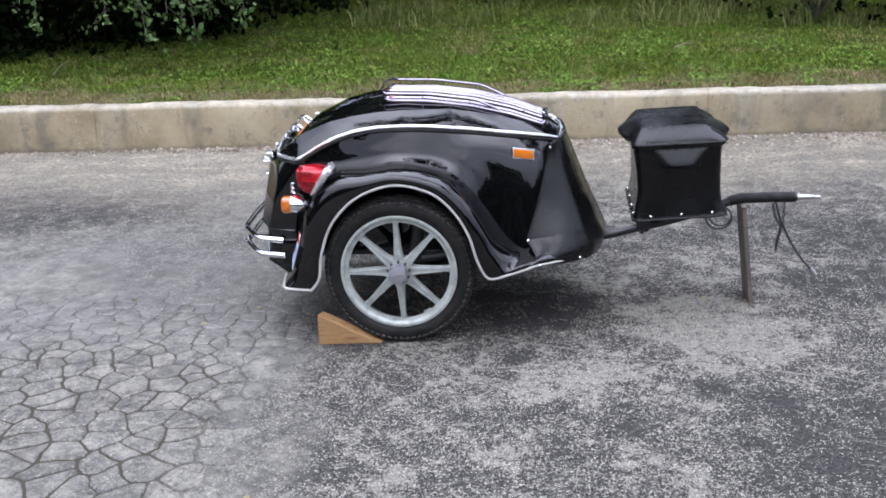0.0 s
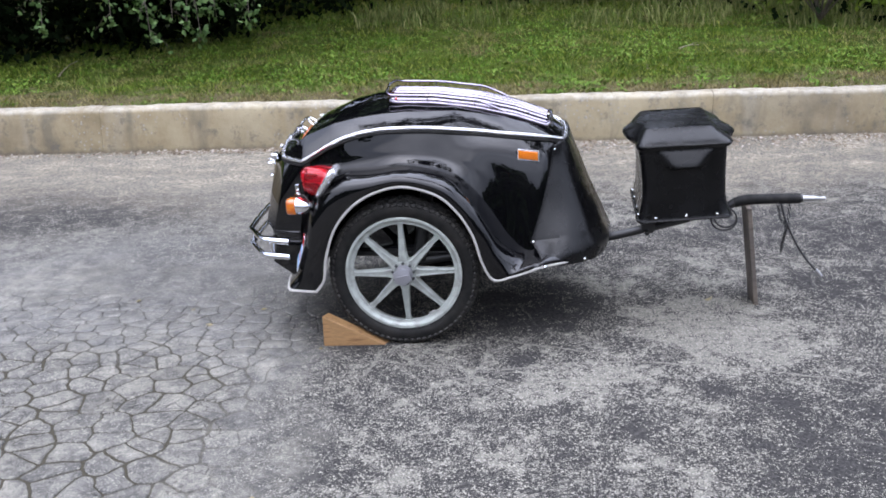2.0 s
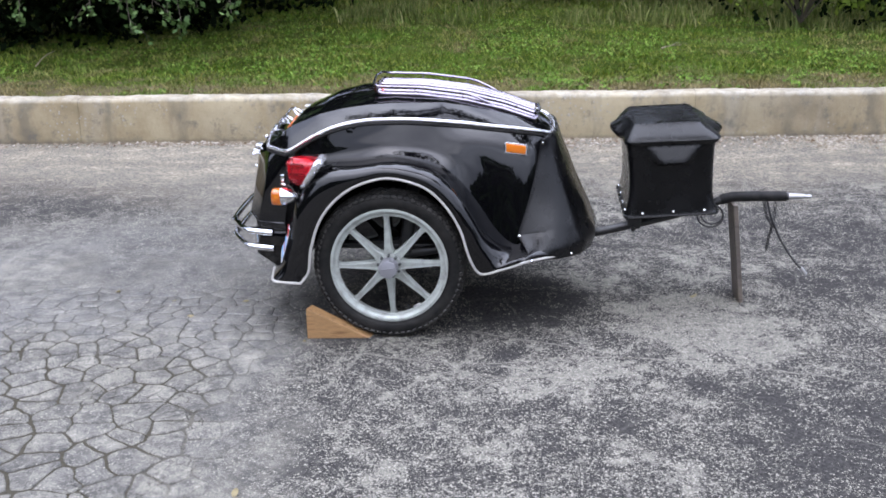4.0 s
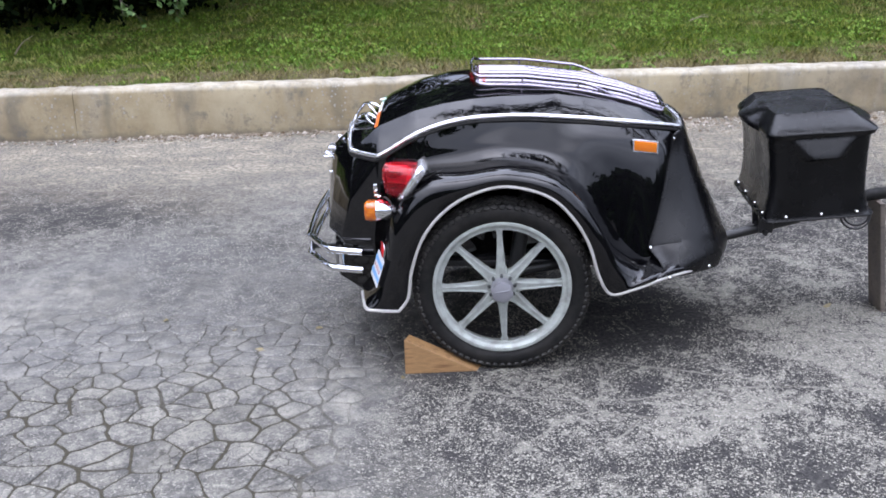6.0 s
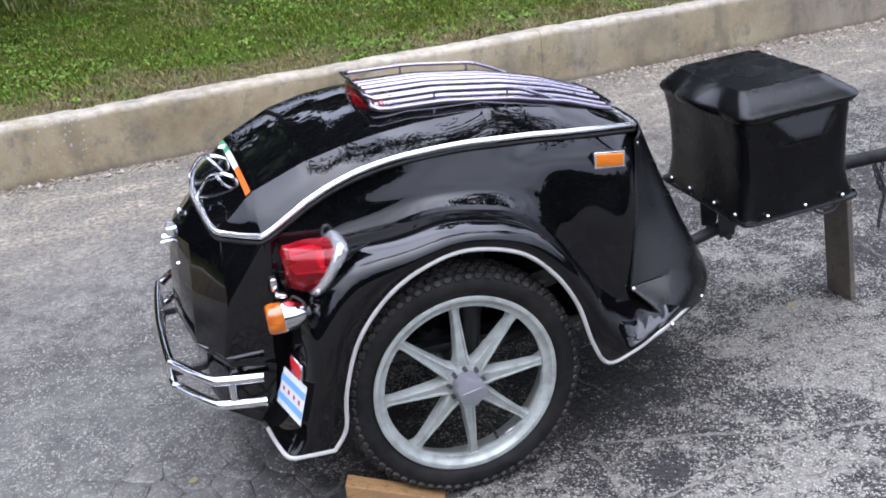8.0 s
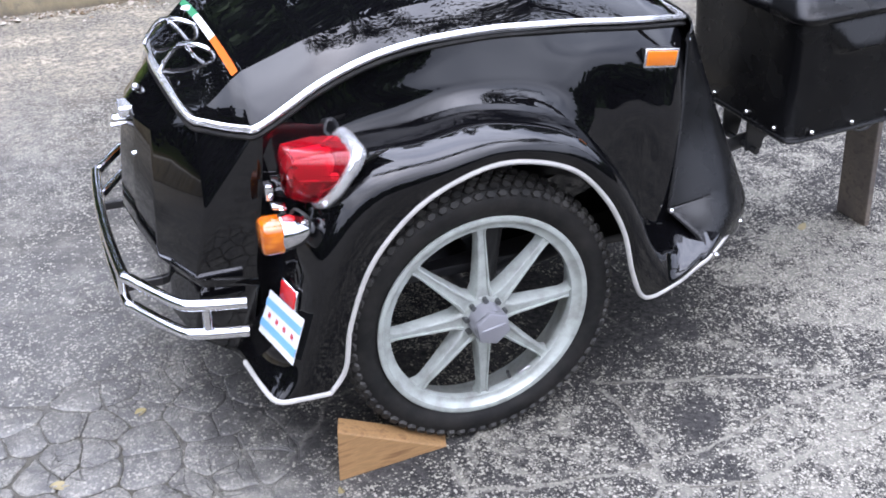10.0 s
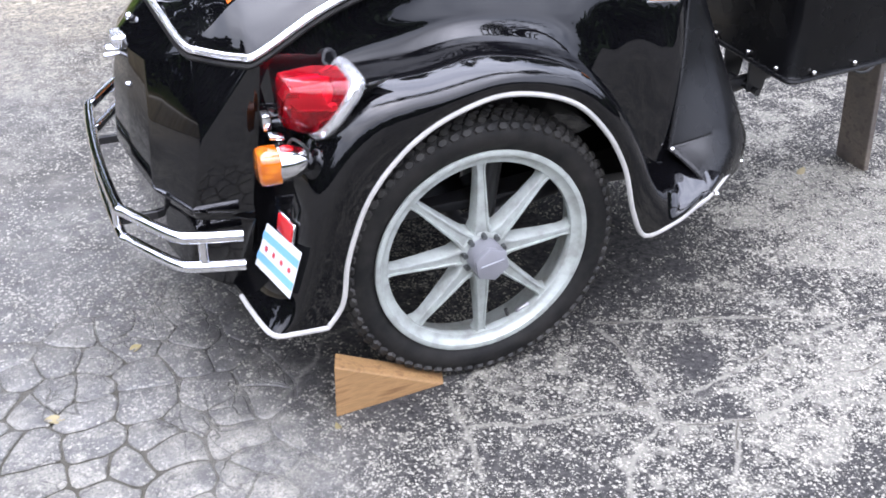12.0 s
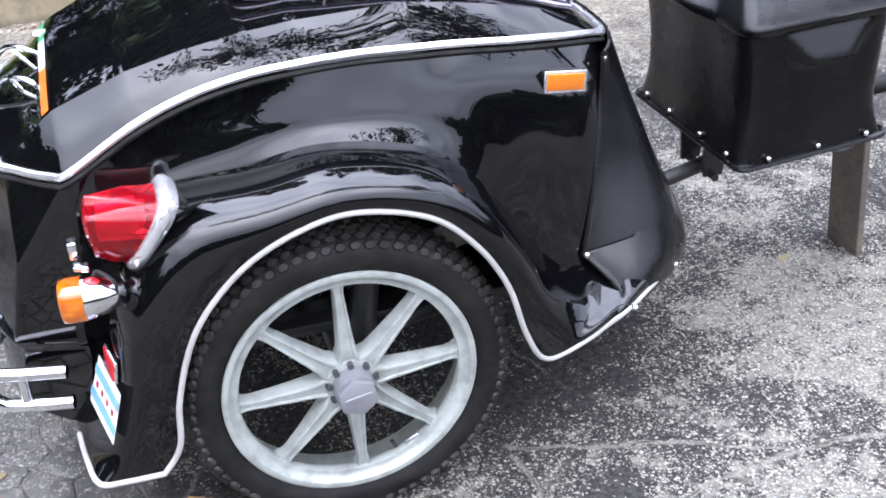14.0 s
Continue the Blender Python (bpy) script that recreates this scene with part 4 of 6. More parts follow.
    verts, faces = leaf_mesh(rng, spots_far, 0.5)
    me = bpy.data.meshes.new("scrub_leaves")
    me.from_pydata([(v.x, v.y + 18.5, max(v.z, 0.0)) for v in verts], [], faces)
    me.materials.append(SCRUB_SHADED)
    ob = new("scrub_leaves", me)
    ob.parent = far_hedge


# ---- the trailer ----
TRAILER = thing("cargo_trailer", (0, 0.5, 0), "gloss black fibreglass motorcycle cargo trailer with white piping", "trailer")
HUB = Vector((0, 0, 0.315))

# stations of the fender: lip, face, shoulder, top, crease
FENDER = [
    [(-0.360, -0.066, 0.250), (-0.425, -0.070, 0.255), (-0.470, -0.066, 0.260), (-0.488, 0.000, 0.262), (-0.500, 0.080, 0.266)],
    [(-0.325, -0.062, 0.300), (-0.380, -0.066, 0.300), (-0.426, -0.060, 0.310), (-0.450, 0.000, 0.318), (-0.462, 0.090, 0.322)],
    [(-0.310, -0.060, 0.400), (-0.350, -0.064, 0.405), (-0.388, -0.056, 0.418), (-0.412, 0.005, 0.428), (-0.424, 0.100, 0.432)],
    [(-0.265, -0.060, 0.525), (-0.312, -0.063, 0.548), (-0.350, -0.050, 0.570), (-0.380, 0.010, 0.585), (-0.395, 0.105, 0.590)],
    [(-0.185, -0.060, 0.620), (-0.218, -0.062, 0.655), (-0.256, -0.044, 0.688), (-0.290, 0.020, 0.708), (-0.305, 0.110, 0.712)],
    [(-0.090, -0.060, 0.675), (-0.100, -0.062, 0.702), (-0.110, -0.038, 0.726), (-0.116, 0.035, 0.740), (-0.120, 0.110, 0.738)],
    [(0.020, -0.060, 0.697), (0.020, -0.062, 0.722), (0.020, -0.038, 0.744), (0.020, 0.035, 0.755), (0.020, 0.110, 0.752)],
    [(0.150, -0.060, 0.663), (0.160, -0.062, 0.688), (0.170, -0.038, 0.710), (0.180, 0.035, 0.721), (0.185, 0.115, 0.716)],
    [(0.235, -0.060, 0.588), (0.250, -0.062, 0.610), (0.266, -0.038, 0.632), (0.278, 0.035, 0.646), (0.284, 0.120, 0.642)],
    [(0.294, -0.060, 0.490), (0.312, -0.061, 0.508), (0.336, -0.038, 0.526), (0.352, 0.035, 0.540), (0.362, 0.125, 0.540)],
    [(0.330, -0.058, 0.375), (0.352, -0.059, 0.396), (0.386, -0.040, 0.420), (0.412, 0.030, 0.436), (0.430, 0.125, 0.438)],
    [(0.374, -0.050, 0.303), (0.402, -0.052, 0.324), (0.442, -0.036, 0.348), (0.480, 0.020, 0.368), (0.500, 0.118, 0.378)],
    [(0.452, -0.044, 0.317), (0.470, -0.043, 0.332), (0.500, -0.028, 0.350), (0.530, 0.030, 0.366), (0.545, 0.120, 0.382)],
    [(0.518, -0.021, 0.331), (0.528, -0.019, 0.344), (0.547, -0.004, 0.359), (0.567, 0.046, 0.371), (0.578, 0.123, 0.384)],
    [(0.580, 0.004, 0.344), (0.585, 0.006, 0.354), (0.595, 0.020, 0.366), (0.605, 0.060, 0.376), (0.610, 0.125, 0.386)],
    [(0.760, 0.150, 0.332), (0.758, 0.152, 0.342), (0.750, 0.160, 0.352), (0.740, 0.170, 0.360), (0.730, 0.190, 0.370)],
]
# the seam between tub and lid, from the middle of the tail to the middle of the front
SEAM = [(-0.560, 0.500, 0.778), (-0.551, 0.370, 0.768), (-0.535, 0.245, 0.752), (-0.506, 0.208, 0.748), (-0.448, 0.152, 0.750), (-0.414, 0.133, 0.760), (-0.300, 0.134, 0.826), (-0.200, 0.142, 0.862), (-0.100, 0.152, 0.879), (0.000, 0.165, 0.882),
        (0.100, 0.180, 0.879), (0.200, 0.194, 0.870), (0.300, 0.209, 0.860), (0.400, 0.226, 0.846), (0.500, 0.250, 0.832), (0.600, 0.295, 0.812), (0.648, 0.345, 0.796), (0.662, 0.500, 0.794)]


# the flat panels of the tail: centre, oblique panel, chamfer and side, between seam and ledge
TAIL_CENTRE = [
    [(-0.560, 0.500, 0.774), (-0.638, 0.500, 0.700), (-0.655, 0.500, 0.600), (-0.668, 0.500, 0.458)],
    [(-0.556, 0.420, 0.770), (-0.624, 0.420, 0.698), (-0.640, 0.400, 0.590), (-0.653, 0.380, 0.458)],
    [(-0.551, 0.370, 0.764), (-0.600, 0.350, 0.696), (-0.615, 0.298, 0.590), (-0.631, 0.237, 0.458)],
]
TAIL_TOP = [(-0.527, 0.226, 0.746), (-0.430, 0.134, 0.746), (-0.414, 0.131, 0.752)]
TAIL_APEX = (-0.536, 0.142, 0.604)
TAIL_LOW = [(-0.668, 0.500, 0.458), (-0.653, 0.380, 0.458), (-0.631, 0.237, 0.458), (-0.572, 0.127, 0.453), (-0.450, 0.114, 0.440)]
TAIL_FOOT = [(-0.646, 0.500, 0.436), (-0.632, 0.380, 0.435), (-0.610, 0.242, 0.434), (-0.560, 0.138, 0.430), (-0.448, 0.124, 0.420)]
TAIL_BASE = [(-0.640, 0.500, 0.335), (-0.628, 0.380, 0.330), (-0.616, 0.242, 0.320), (-0.588, 0.142, 0.306), (-0.478, 0.126, 0.236)]
TAIL_UNDER = [(-0.450, 0.500, 0.334), (-0.450, 0.380, 0.333), (-0.450, 0.242, 0.325), (-0.450, 0.165, 0.300), (-0.440, 0.140, 0.236)]


def both(name, make, mat, parent, label="", **kw):
    """The same part on both flanks of the trailer."""
    return [part(name, make(), mat, parent, label, mirror=m, **kw) for m in (False, True)]


def build_tub():
    """The body below the seam: seam, bulge, waist and floor edge of each flank, with a flat rear apron."""
    def half():
        stations = []
        for i, s in enumerate(SEAM):
            x, y, z = s
            if i < 5:
                continue
            if i == 5:
                stations.append([s, (-0.420, 0.128, 0.690), (-0.430, 0.122, 0.600), (-0.450, 0.112, 0.475), (-0.450, 0.110, 0.420), (-0.450, 0.112, 0.280)])
            elif i >= 16:
                stations.append([s, (x + 0.01, y, 0.74), (x + 0.05, y, 0.62), (x + 0.09, y, 0.50), (x + 0.12, y, 0.42), (x + 0.13, y, 0.335)])
            else:
                low = max(y + 0.02, 0.165)
                stations.append([s, (x, y + 0.012, z - 0.02), (x, y + 0.02, z - 0.08), (x, low, 0.62), (x, low, 0.46), (x, low, 0.345)])
        return loft(stations, 6, 6)
    a, b = half(), half()
    for v in b.verts:
        v.co.y = 1.0 - v.co.y
    bmesh.ops.reverse_faces(b, faces=b.faces[:])
    bm = join(a, b)
    bmesh.ops.remove_doubles(bm, verts=bm.verts[:], dist=1e-4)
    bmesh.ops.recalc_face_normals(bm, faces=bm.faces[:])
    tub = part("tub", bm, PAINT, TRAILER, "gloss black lower body", angle=50)
    floor = block(-0.56, 0.66, 0.14, 0.86, 0.335, 0.36, 0.006)
    part("floor_pan", floor, BLACK, TRAILER)
    def tail():
        bm = bmesh.new()
        c = [[bm.verts.new(p) for p in r] for r in TAIL_CENTRE]
        top, foot, base, under = ([bm.verts.new(p) for p in r] for r in (TAIL_TOP, TAIL_FOOT, TAIL_BASE, TAIL_UNDER))
        low = [r[3] for r in c] + [bm.verts.new(p) for p in TAIL_LOW[3:]]
        apex = bm.verts.new(TAIL_APEX)
        for a, b in zip(c, c[1:]):
            for k in range(3):
                bm.faces.new((a[k], b[k], b[k + 1], a[k + 1]))
        e = c[2]
        for f in ((e[0], top[0], e[1]), (top[0], apex, e[2], e[1]), (apex, low[3], e[3], e[2]), (top[0], top[1], apex), (top[1], low[4], low[3], apex), (top[1], top[2], low[4])):
            bm.faces.new(f)
        for a, b in ((low, foot), (foot, base), (base, under)):
            for k in range(4):
                bm.faces.new((a[k], a[k + 1], b[k + 1], b[k]))
        return bm
    a, b = tail(), tail()
    for v in b.verts:
        v.co.y = 1.0 - v.co.y
    bm = join(a, b)
    bmesh.ops.remove_doubles(bm, verts=bm.verts[:], dist=1e-4)
    bmesh.ops.recalc_face_normals(bm, faces=bm.faces[:])
    if sum(f.normal.x for f in bm.faces) > 0:
        bmesh.ops.reverse_faces(bm, faces=bm.faces[:])
    edges = [e for e in bm.edges if not e.is_boundary and e.calc_face_angle(0) > radians(4)]
    bmesh.ops.bevel(bm, geom=edges, offset=0.005, segments=3, profile=0.5, affect="EDGES")
    part("tail_panel", bm, PAINT, TRAILER, "flat gloss black tail with chamfered corners", angle=35)


# the lid's ridge (y and z) and crown (z) along the trailer
LID_X = (-0.560, -0.551, -0.530, -0.500, -0.480, -0.450, -0.428, -0.300, -0.200, -0.100, 0.000, 0.100, 0.200, 0.300, 0.400, 0.500, 0.600, 0.648, 0.662)
RIDGE_Y = (0.480, 0.340, 0.240, 0.224, 0.223, 0.222, 0.222, 0.205, 0.205, 0.215, 0.232, 0.248, 0.262, 0.276, 0.292, 0.315, 0.352, 0.385, 0.490)
RIDGE_Z = (0.778, 0.770, 0.764, 0.780, 0.797, 0.826, 0.842, 0.898, 0.922, 0.935, 0.940, 0.938, 0.938, 0.922, 0.900, 0.872, 0.833, 0.801, 0.794)
CROWN_Z = (0.778, 0.780, 0.788, 0.803, 0.817, 0.840, 0.855, 0.915, 0.943, 0.960, 0.966, 0.963, 0.954, 0.938, 0.915, 0.886, 0.843, 0.808, 0.794)


def lid_point(x, y):
    """The lid's height at a place inside its ridges."""
    ry, rz, cz = (float(np.interp(x, LID_X, t)) for t in (RIDGE_Y, RIDGE_Z, CROWN_Z))
    f = min(abs(0.5 - y) / max(0.5 - ry, 1e-3), 1.0)
    return cz - (cz - rz) * f ** 2.2


def build_lid():
    rows = []
    for s in curve(SEAM, 6):
        x, y, z = s
        ry, rz, cz = (float(np.interp(x, LID_X, t)) for t in (RIDGE_Y, RIDGE_Z, CROWN_Z))
        if ry < y:
            ry, rz = y, z
        half = []
        for k in range(7):
            f = k / 6
            bow = 0.035 * math.sin(math.pi * f) * math.hypot(ry - y, rz - z)
            half.append(Vector((x, y + (ry - y) * f - 0.7 * bow * (1 - 0.3 * f), z + (rz - z) * f + 0.7 * bow)))
        n = 12
        for k in range(1, n + 1):
            f = 1 - k / n
            half.append(Vector((x, 0.5 - (0.5 - ry) * f, cz - (cz - rz) * f ** 2.2)))
        rows.append(half + [Vector((p.x, 1.0 - p.y, p.z)) for p in half[::-1][1:]])
    bm = grid(rows)
    bmesh.ops.remove_doubles(bm, verts=bm.verts[:], dist=1e-5)
    bmesh.ops.recalc_face_normals(bm, faces=bm.faces[:])
    part("lid", bm, PAINT, TRAILER, "domed gloss black lid", angle=13)
    # bright trim round the seam, and a dark gasket below it
    loop = curve(SEAM, 6)
    loop = loop + [Vector((p.x, 1.0 - p.y, p.z)) for p in loop[::-1][1:-1]]
    def swell(p, d, dz):
        v = Vector((p.x * 0.25, p.y - 0.5, 0)).normalized()
        return p + d * v + Vector((0, 0, dz))
    part("seam_trim", tube([swell(p, 0.004, 0.004) for p in loop], 0.0074, 8, closed=True), TRIM, TRAILER, "bright silver trim bead")
    part("gasket", tube([swell(p, 0.006, -0.012) for p in loop], 0.006, 6, closed=True), RUBBER, TRAILER)


def build_fender(mirror):
    def shell():
        st = []
        for s in FENDER:
            a = Vector(s[4])
            end = a + (Vector((-0.012, 0.07, 0.0)) if a.x < -0.39 else Vector((0.1 * (a.x - Vector(s[0]).x), 0.03, -0.01)))
            st.append([*s, tuple(end)])
        return loft(st, 6, 5)
    bm = shell()
    bmesh.ops.recalc_face_normals(bm, faces=bm.faces[:])
    fender = part("fender", bm, PAINT, TRAILER, "flared gloss black wheel fender", angle=55, mirror=mirror)
    stiffen(fender, 0.006, -1.0)
    lip = curve([s[0] for s in FENDER], 6)
    start = curve([FENDER[0][4], FENDER[0][3], FENDER[0][2], FENDER[0][1], FENDER[0][0]], 4)
    bead = start[:-1] + lip
    part("fender_bead", tube(bead, 0.0056, 8), BEAD, fender, "off-white edge piping", mirror=mirror)
    # the concave flank between the crease of the fender and the seam
    flank = [
        [(-0.395, 0.105, 0.590), (-0.407, 0.118, 0.645), (-0.416, 0.127, 0.690), (-0.428, 0.138, 0.750)],
        [(-0.305, 0.110, 0.712), (-0.304, 0.118, 0.730), (-0.298, 0.124, 0.762), (-0.294, 0.130, 0.792), (-0.300, 0.137, 0.822)],
        [(-0.120, 0.110, 0.738), (-0.122, 0.124, 0.764), (-0.124, 0.131, 0.788), (-0.127, 0.143, 0.828), (-0.130, 0.152, 0.870)],
        [(0.020, 0.110, 0.752), (0.020, 0.131, 0.775), (0.020, 0.141, 0.798), (0.020, 0.157, 0.838), (0.020, 0.171, 0.877)],
        [(0.185, 0.115, 0.716), (0.180, 0.142, 0.748), (0.178, 0.155, 0.776), (0.174, 0.172, 0.818), (0.170, 0.192, 0.868)],
        [(0.284, 0.120, 0.642), (0.284, 0.139, 0.700), (0.283, 0.152, 0.745), (0.282, 0.176, 0.806), (0.280, 0.208, 0.858)],
        [(0.362, 0.125, 0.540), (0.366, 0.140, 0.615), (0.369, 0.158, 0.690), (0.374, 0.184, 0.782), (0.380, 0.224, 0.845)],
        [(0.430, 0.125, 0.438), (0.440, 0.148, 0.560), (0.448, 0.168, 0.670), (0.457, 0.198, 0.766), (0.470, 0.244, 0.832)],
        [(0.500, 0.118, 0.378), (0.515, 0.152, 0.540), (0.525, 0.180, 0.660), (0.537, 0.214, 0.752), (0.560, 0.277, 0.816)],
        [(0.545, 0.120, 0.382), (0.560, 0.164, 0.540), (0.575, 0.196, 0.650), (0.592, 0.238, 0.740), (0.620, 0.315, 0.802)],
        [(0.610, 0.125, 0.386), (0.620, 0.200, 0.560), (0.630, 0.245, 0.650), (0.642, 0.296, 0.740), (0.655, 0.370, 0.792)],
    ]
    flank[0].insert(1, (-0.402, 0.113, 0.625))
    bm = loft(flank, 7, 6)
    bmesh.ops.recalc_face_normals(bm, faces=bm.faces[:])
    part("flank", bm, PAINT, fender, "gloss black side panel", angle=60, mirror=mirror)
    return fender


def build_wheel(mirror):
    wheel = new("wheel")
    wheel.parent = TRAILER
    ORIGIN[wheel.name] = ORIGIN[TRAILER.name]
    kw = {"mirror": mirror}
    # tyre section: radius, across
    c = 0.032
    w = 0.054
    prof = [(0.236, c - 0.036), (0.243, c - 0.043), (0.262, c - w), (0.282, c - w - 0.001), (0.298, c - 0.048), (0.306, c - 0.037), (0.309, c - 0.02), (0.310, c), (0.309, c + 0.02), (0.306, c + 0.037), (0.298, c + 0.048), (0.282, c + w + 0.001), (0.262, c + w), (0.243, c + 0.043), (0.236, c + 0.036)]
    prof = [(p.x, p.y) for p in curve([(r, a, 0) for r, a in prof], 3)]
    tyre = part("tyre", lathe(prof, HUB, "y", 96), RUBBER, wheel, "black tyre with blocky tread", **kw)
    # tread blocks, staggered in rows round the tyre
    verts, faces = [], []
    rows = [(-0.050, 0.2965, 0.95), (-0.036, 0.3065, 0.62), (-0.018, 0.3095, 0.25), (0.0, 0.3105, 0.0), (0.018, 0.3095, -0.25), (0.036, 0.3065, -0.62), (0.050, 0.2965, -0.95)]
    n = 72
    for ri, (a, r, tilt) in enumerate(rows):
        for k in range(n):
            t = 2 * math.pi * (k + 0.5 * (ri % 2)) / n
            out = Vector((math.cos(t) * math.cos(tilt), -math.sin(tilt), math.sin(t) * math.cos(tilt)))
            along = Vector((-math.sin(t), 0, math.cos(t)))
            side = out.cross(along)
            cc = HUB + Vector((r * math.cos(t), c + a, r * math.sin(t)))
            b = len(verts)
            for h, q in ((-0.003, 1.0), (0.0050, 0.76)):
                for u, v in ((-0.5, -0.95), (0.5, -0.95), (1.0, 0), (0.5, 0.95), (-0.5, 0.95), (-1.0, 0)):
                    verts.append(cc + h * out + q * 0.0128 * u * along + q * 0.0088 * v * side)
            faces.append(tuple(range(b + 6, b + 12)))
            faces += [(b + j, b + (j + 1) % 6, b + 6 + (j + 1) % 6, b + 6 + j) for j in range(6)]
    bm = bmesh.new()
    vs = [bm.verts.new(v) for v in verts]
    for f in faces:
        bm.faces.new([vs[i] for i in f])
    bmesh.ops.recalc_face_normals(bm, faces=bm.faces[:])
    part("tread", bm, TREAD, tyre, smooth=False, **kw)["kind"] = "stuff"
    # rim
    rim = [(0.222, 0.026), (0.236, 0.078), (0.2425, 0.074), (0.243, 0.070), (0.238, 0.066), (0.232, 0.060), (0.230, 0.032), (0.232, 0.004), (0.238, -0.008), (0.243, -0.014), (0.2425, -0.019), (0.238, -0.021), (0.231, -0.019), (0.226, -0.010), (0.219, -0.006), (0.212, -0.006), (0.210, 0.0), (0.212, 0.012), (0.215, 0.020), (0.222, 0.026)]
    part("rim", lathe(rim, HUB, "y", 96), ALLOY, wheel, "pale silver painted rim", **kw)
    # spokes with a raised rib
    for k in range(8):
        t = radians(92.5 - 45 * k)
        d = Vector((math.cos(t), 0, math.sin(t)))
        s = Vector((math.sin(t), 0, -math.cos(t)))
        rows = []
        for r, hw, y0, y1 in ((0.040, 0.024, -0.010, 0.030), (0.056, 0.0215, -0.012, 0.030), (0.070, 0.0165, -0.012, 0.028), (0.10, 0.0145, -0.011, 0.026), (0.15, 0.0115, -0.008, 0.024), (0.19, 0.0095, -0.005, 0.024), (0.203, 0.0105, -0.004, 0.026), (0.215, 0.016, -0.003, 0.03)):
            p = HUB + r * d
            ring = [(-hw, y1), (-hw, y0 + 0.006), (-hw * 0.86, y0 + 0.001), (-hw * 0.62, y0), (-hw * 0.5, y0 + 0.005), (hw * 0.5, y0 + 0.005), (hw * 0.62, y0), (hw * 0.86, y0 + 0.001), (hw, y0 + 0.006), (hw, y1)]
            rows.append([p + a * s + Vector((0, b, 0)) for a, b in ring])
        bm = grid(rows, close_v=True)
        bmesh.ops.recalc_face_normals(bm, faces=bm.faces[:])
        part("spoke", bm, ALLOY, wheel, angle=35, **kw)
    hub = [(0.0, 0.04), (0.050, 0.04), (0.052, 0.03), (0.052, -0.004), (0.049, -0.011), (0.044, -0.013), (0.0, -0.013)]
    part("hub", lathe(hub, HUB, "y", 48), ALLOY, wheel, **kw)
    for k in range(9):
        t = 2 * math.pi * (k + 0.3) / 9
        part("bolt", lathe([(0.0, -0.022), (0.0062, -0.022), (0.0070, -0.010)], HUB + Vector((0.0450 * math.cos(t), 0, 0.0450 * math.sin(t))), "y", 6), DARKBOLT, wheel, **kw)
    capb = [(0.039, -0.012), (0.039, -0.044), (0.037, -0.050)]
    part("cap_ring", lathe(capb, HUB, "y", 32), CAP, wheel, **kw)
    hexa = [HUB + Vector((0.041 * math.cos(radians(30 + 60 * k + 12)), -0.046, 0.041 * math.sin(radians(30 + 60 * k + 12)))) for k in range(6)]
    cap = part("hub_cap", prism(hexa, (0, -0.016, 0), 0.004, 2), CAP, wheel, "grey hexagonal hub cap", **kw)
    bar = [HUB + Vector(p) for p in ((-0.026, -0.0605, -0.004), (0.026, -0.0605, 0.006), (0.026, -0.0605, 0.012), (-0.026, -0.0605, 0.002))]
    part("cap_rib", prism(bar, (0, -0.004, 0), 0.001, 1), CAP, cap, **kw)
    # a valve and a balance weight on the inside of the rim
    t = radians(-68)
    d, q = Vector((math.cos(t), 0, math.sin(t))), Vector((-math.sin(t), 0, math.cos(t)))
    p = HUB + 0.209 * d
    part("valve", tube([p + Vector((0, 0.012, 0)), p + Vector((0, 0.006, 0)) - 0.022 * d], 0.0042, 8), BLACK, wheel, **kw)
    part("balance_weight", prism([p + 0.02 * q, p + 0.052 * q + 0.003 * (-d), p + 0.052 * q - 0.010 * d, p + 0.02 * q - 0.008 * d], (0, 0.012, 0), 0.0015, 1), STEEL, wheel, **kw)
    return wheel


def build_running_gear():
    part("axle", tube([(0, 0.06, 0.315), (0, 0.94, 0.315)], 0.02, 12), BLACK, TRAILER)
    both("shock_absorber", lambda: tube([(0.05, 0.115, 0.33), (0.09, 0.13, 0.62)], 0.028, 14), BLACK, TRAILER)
    both("swing_arm", lambda: tube([(0.0, 0.12, 0.315), (0.32, 0.16, 0.36)], 0.02, 10), BLACK, TRAILER)


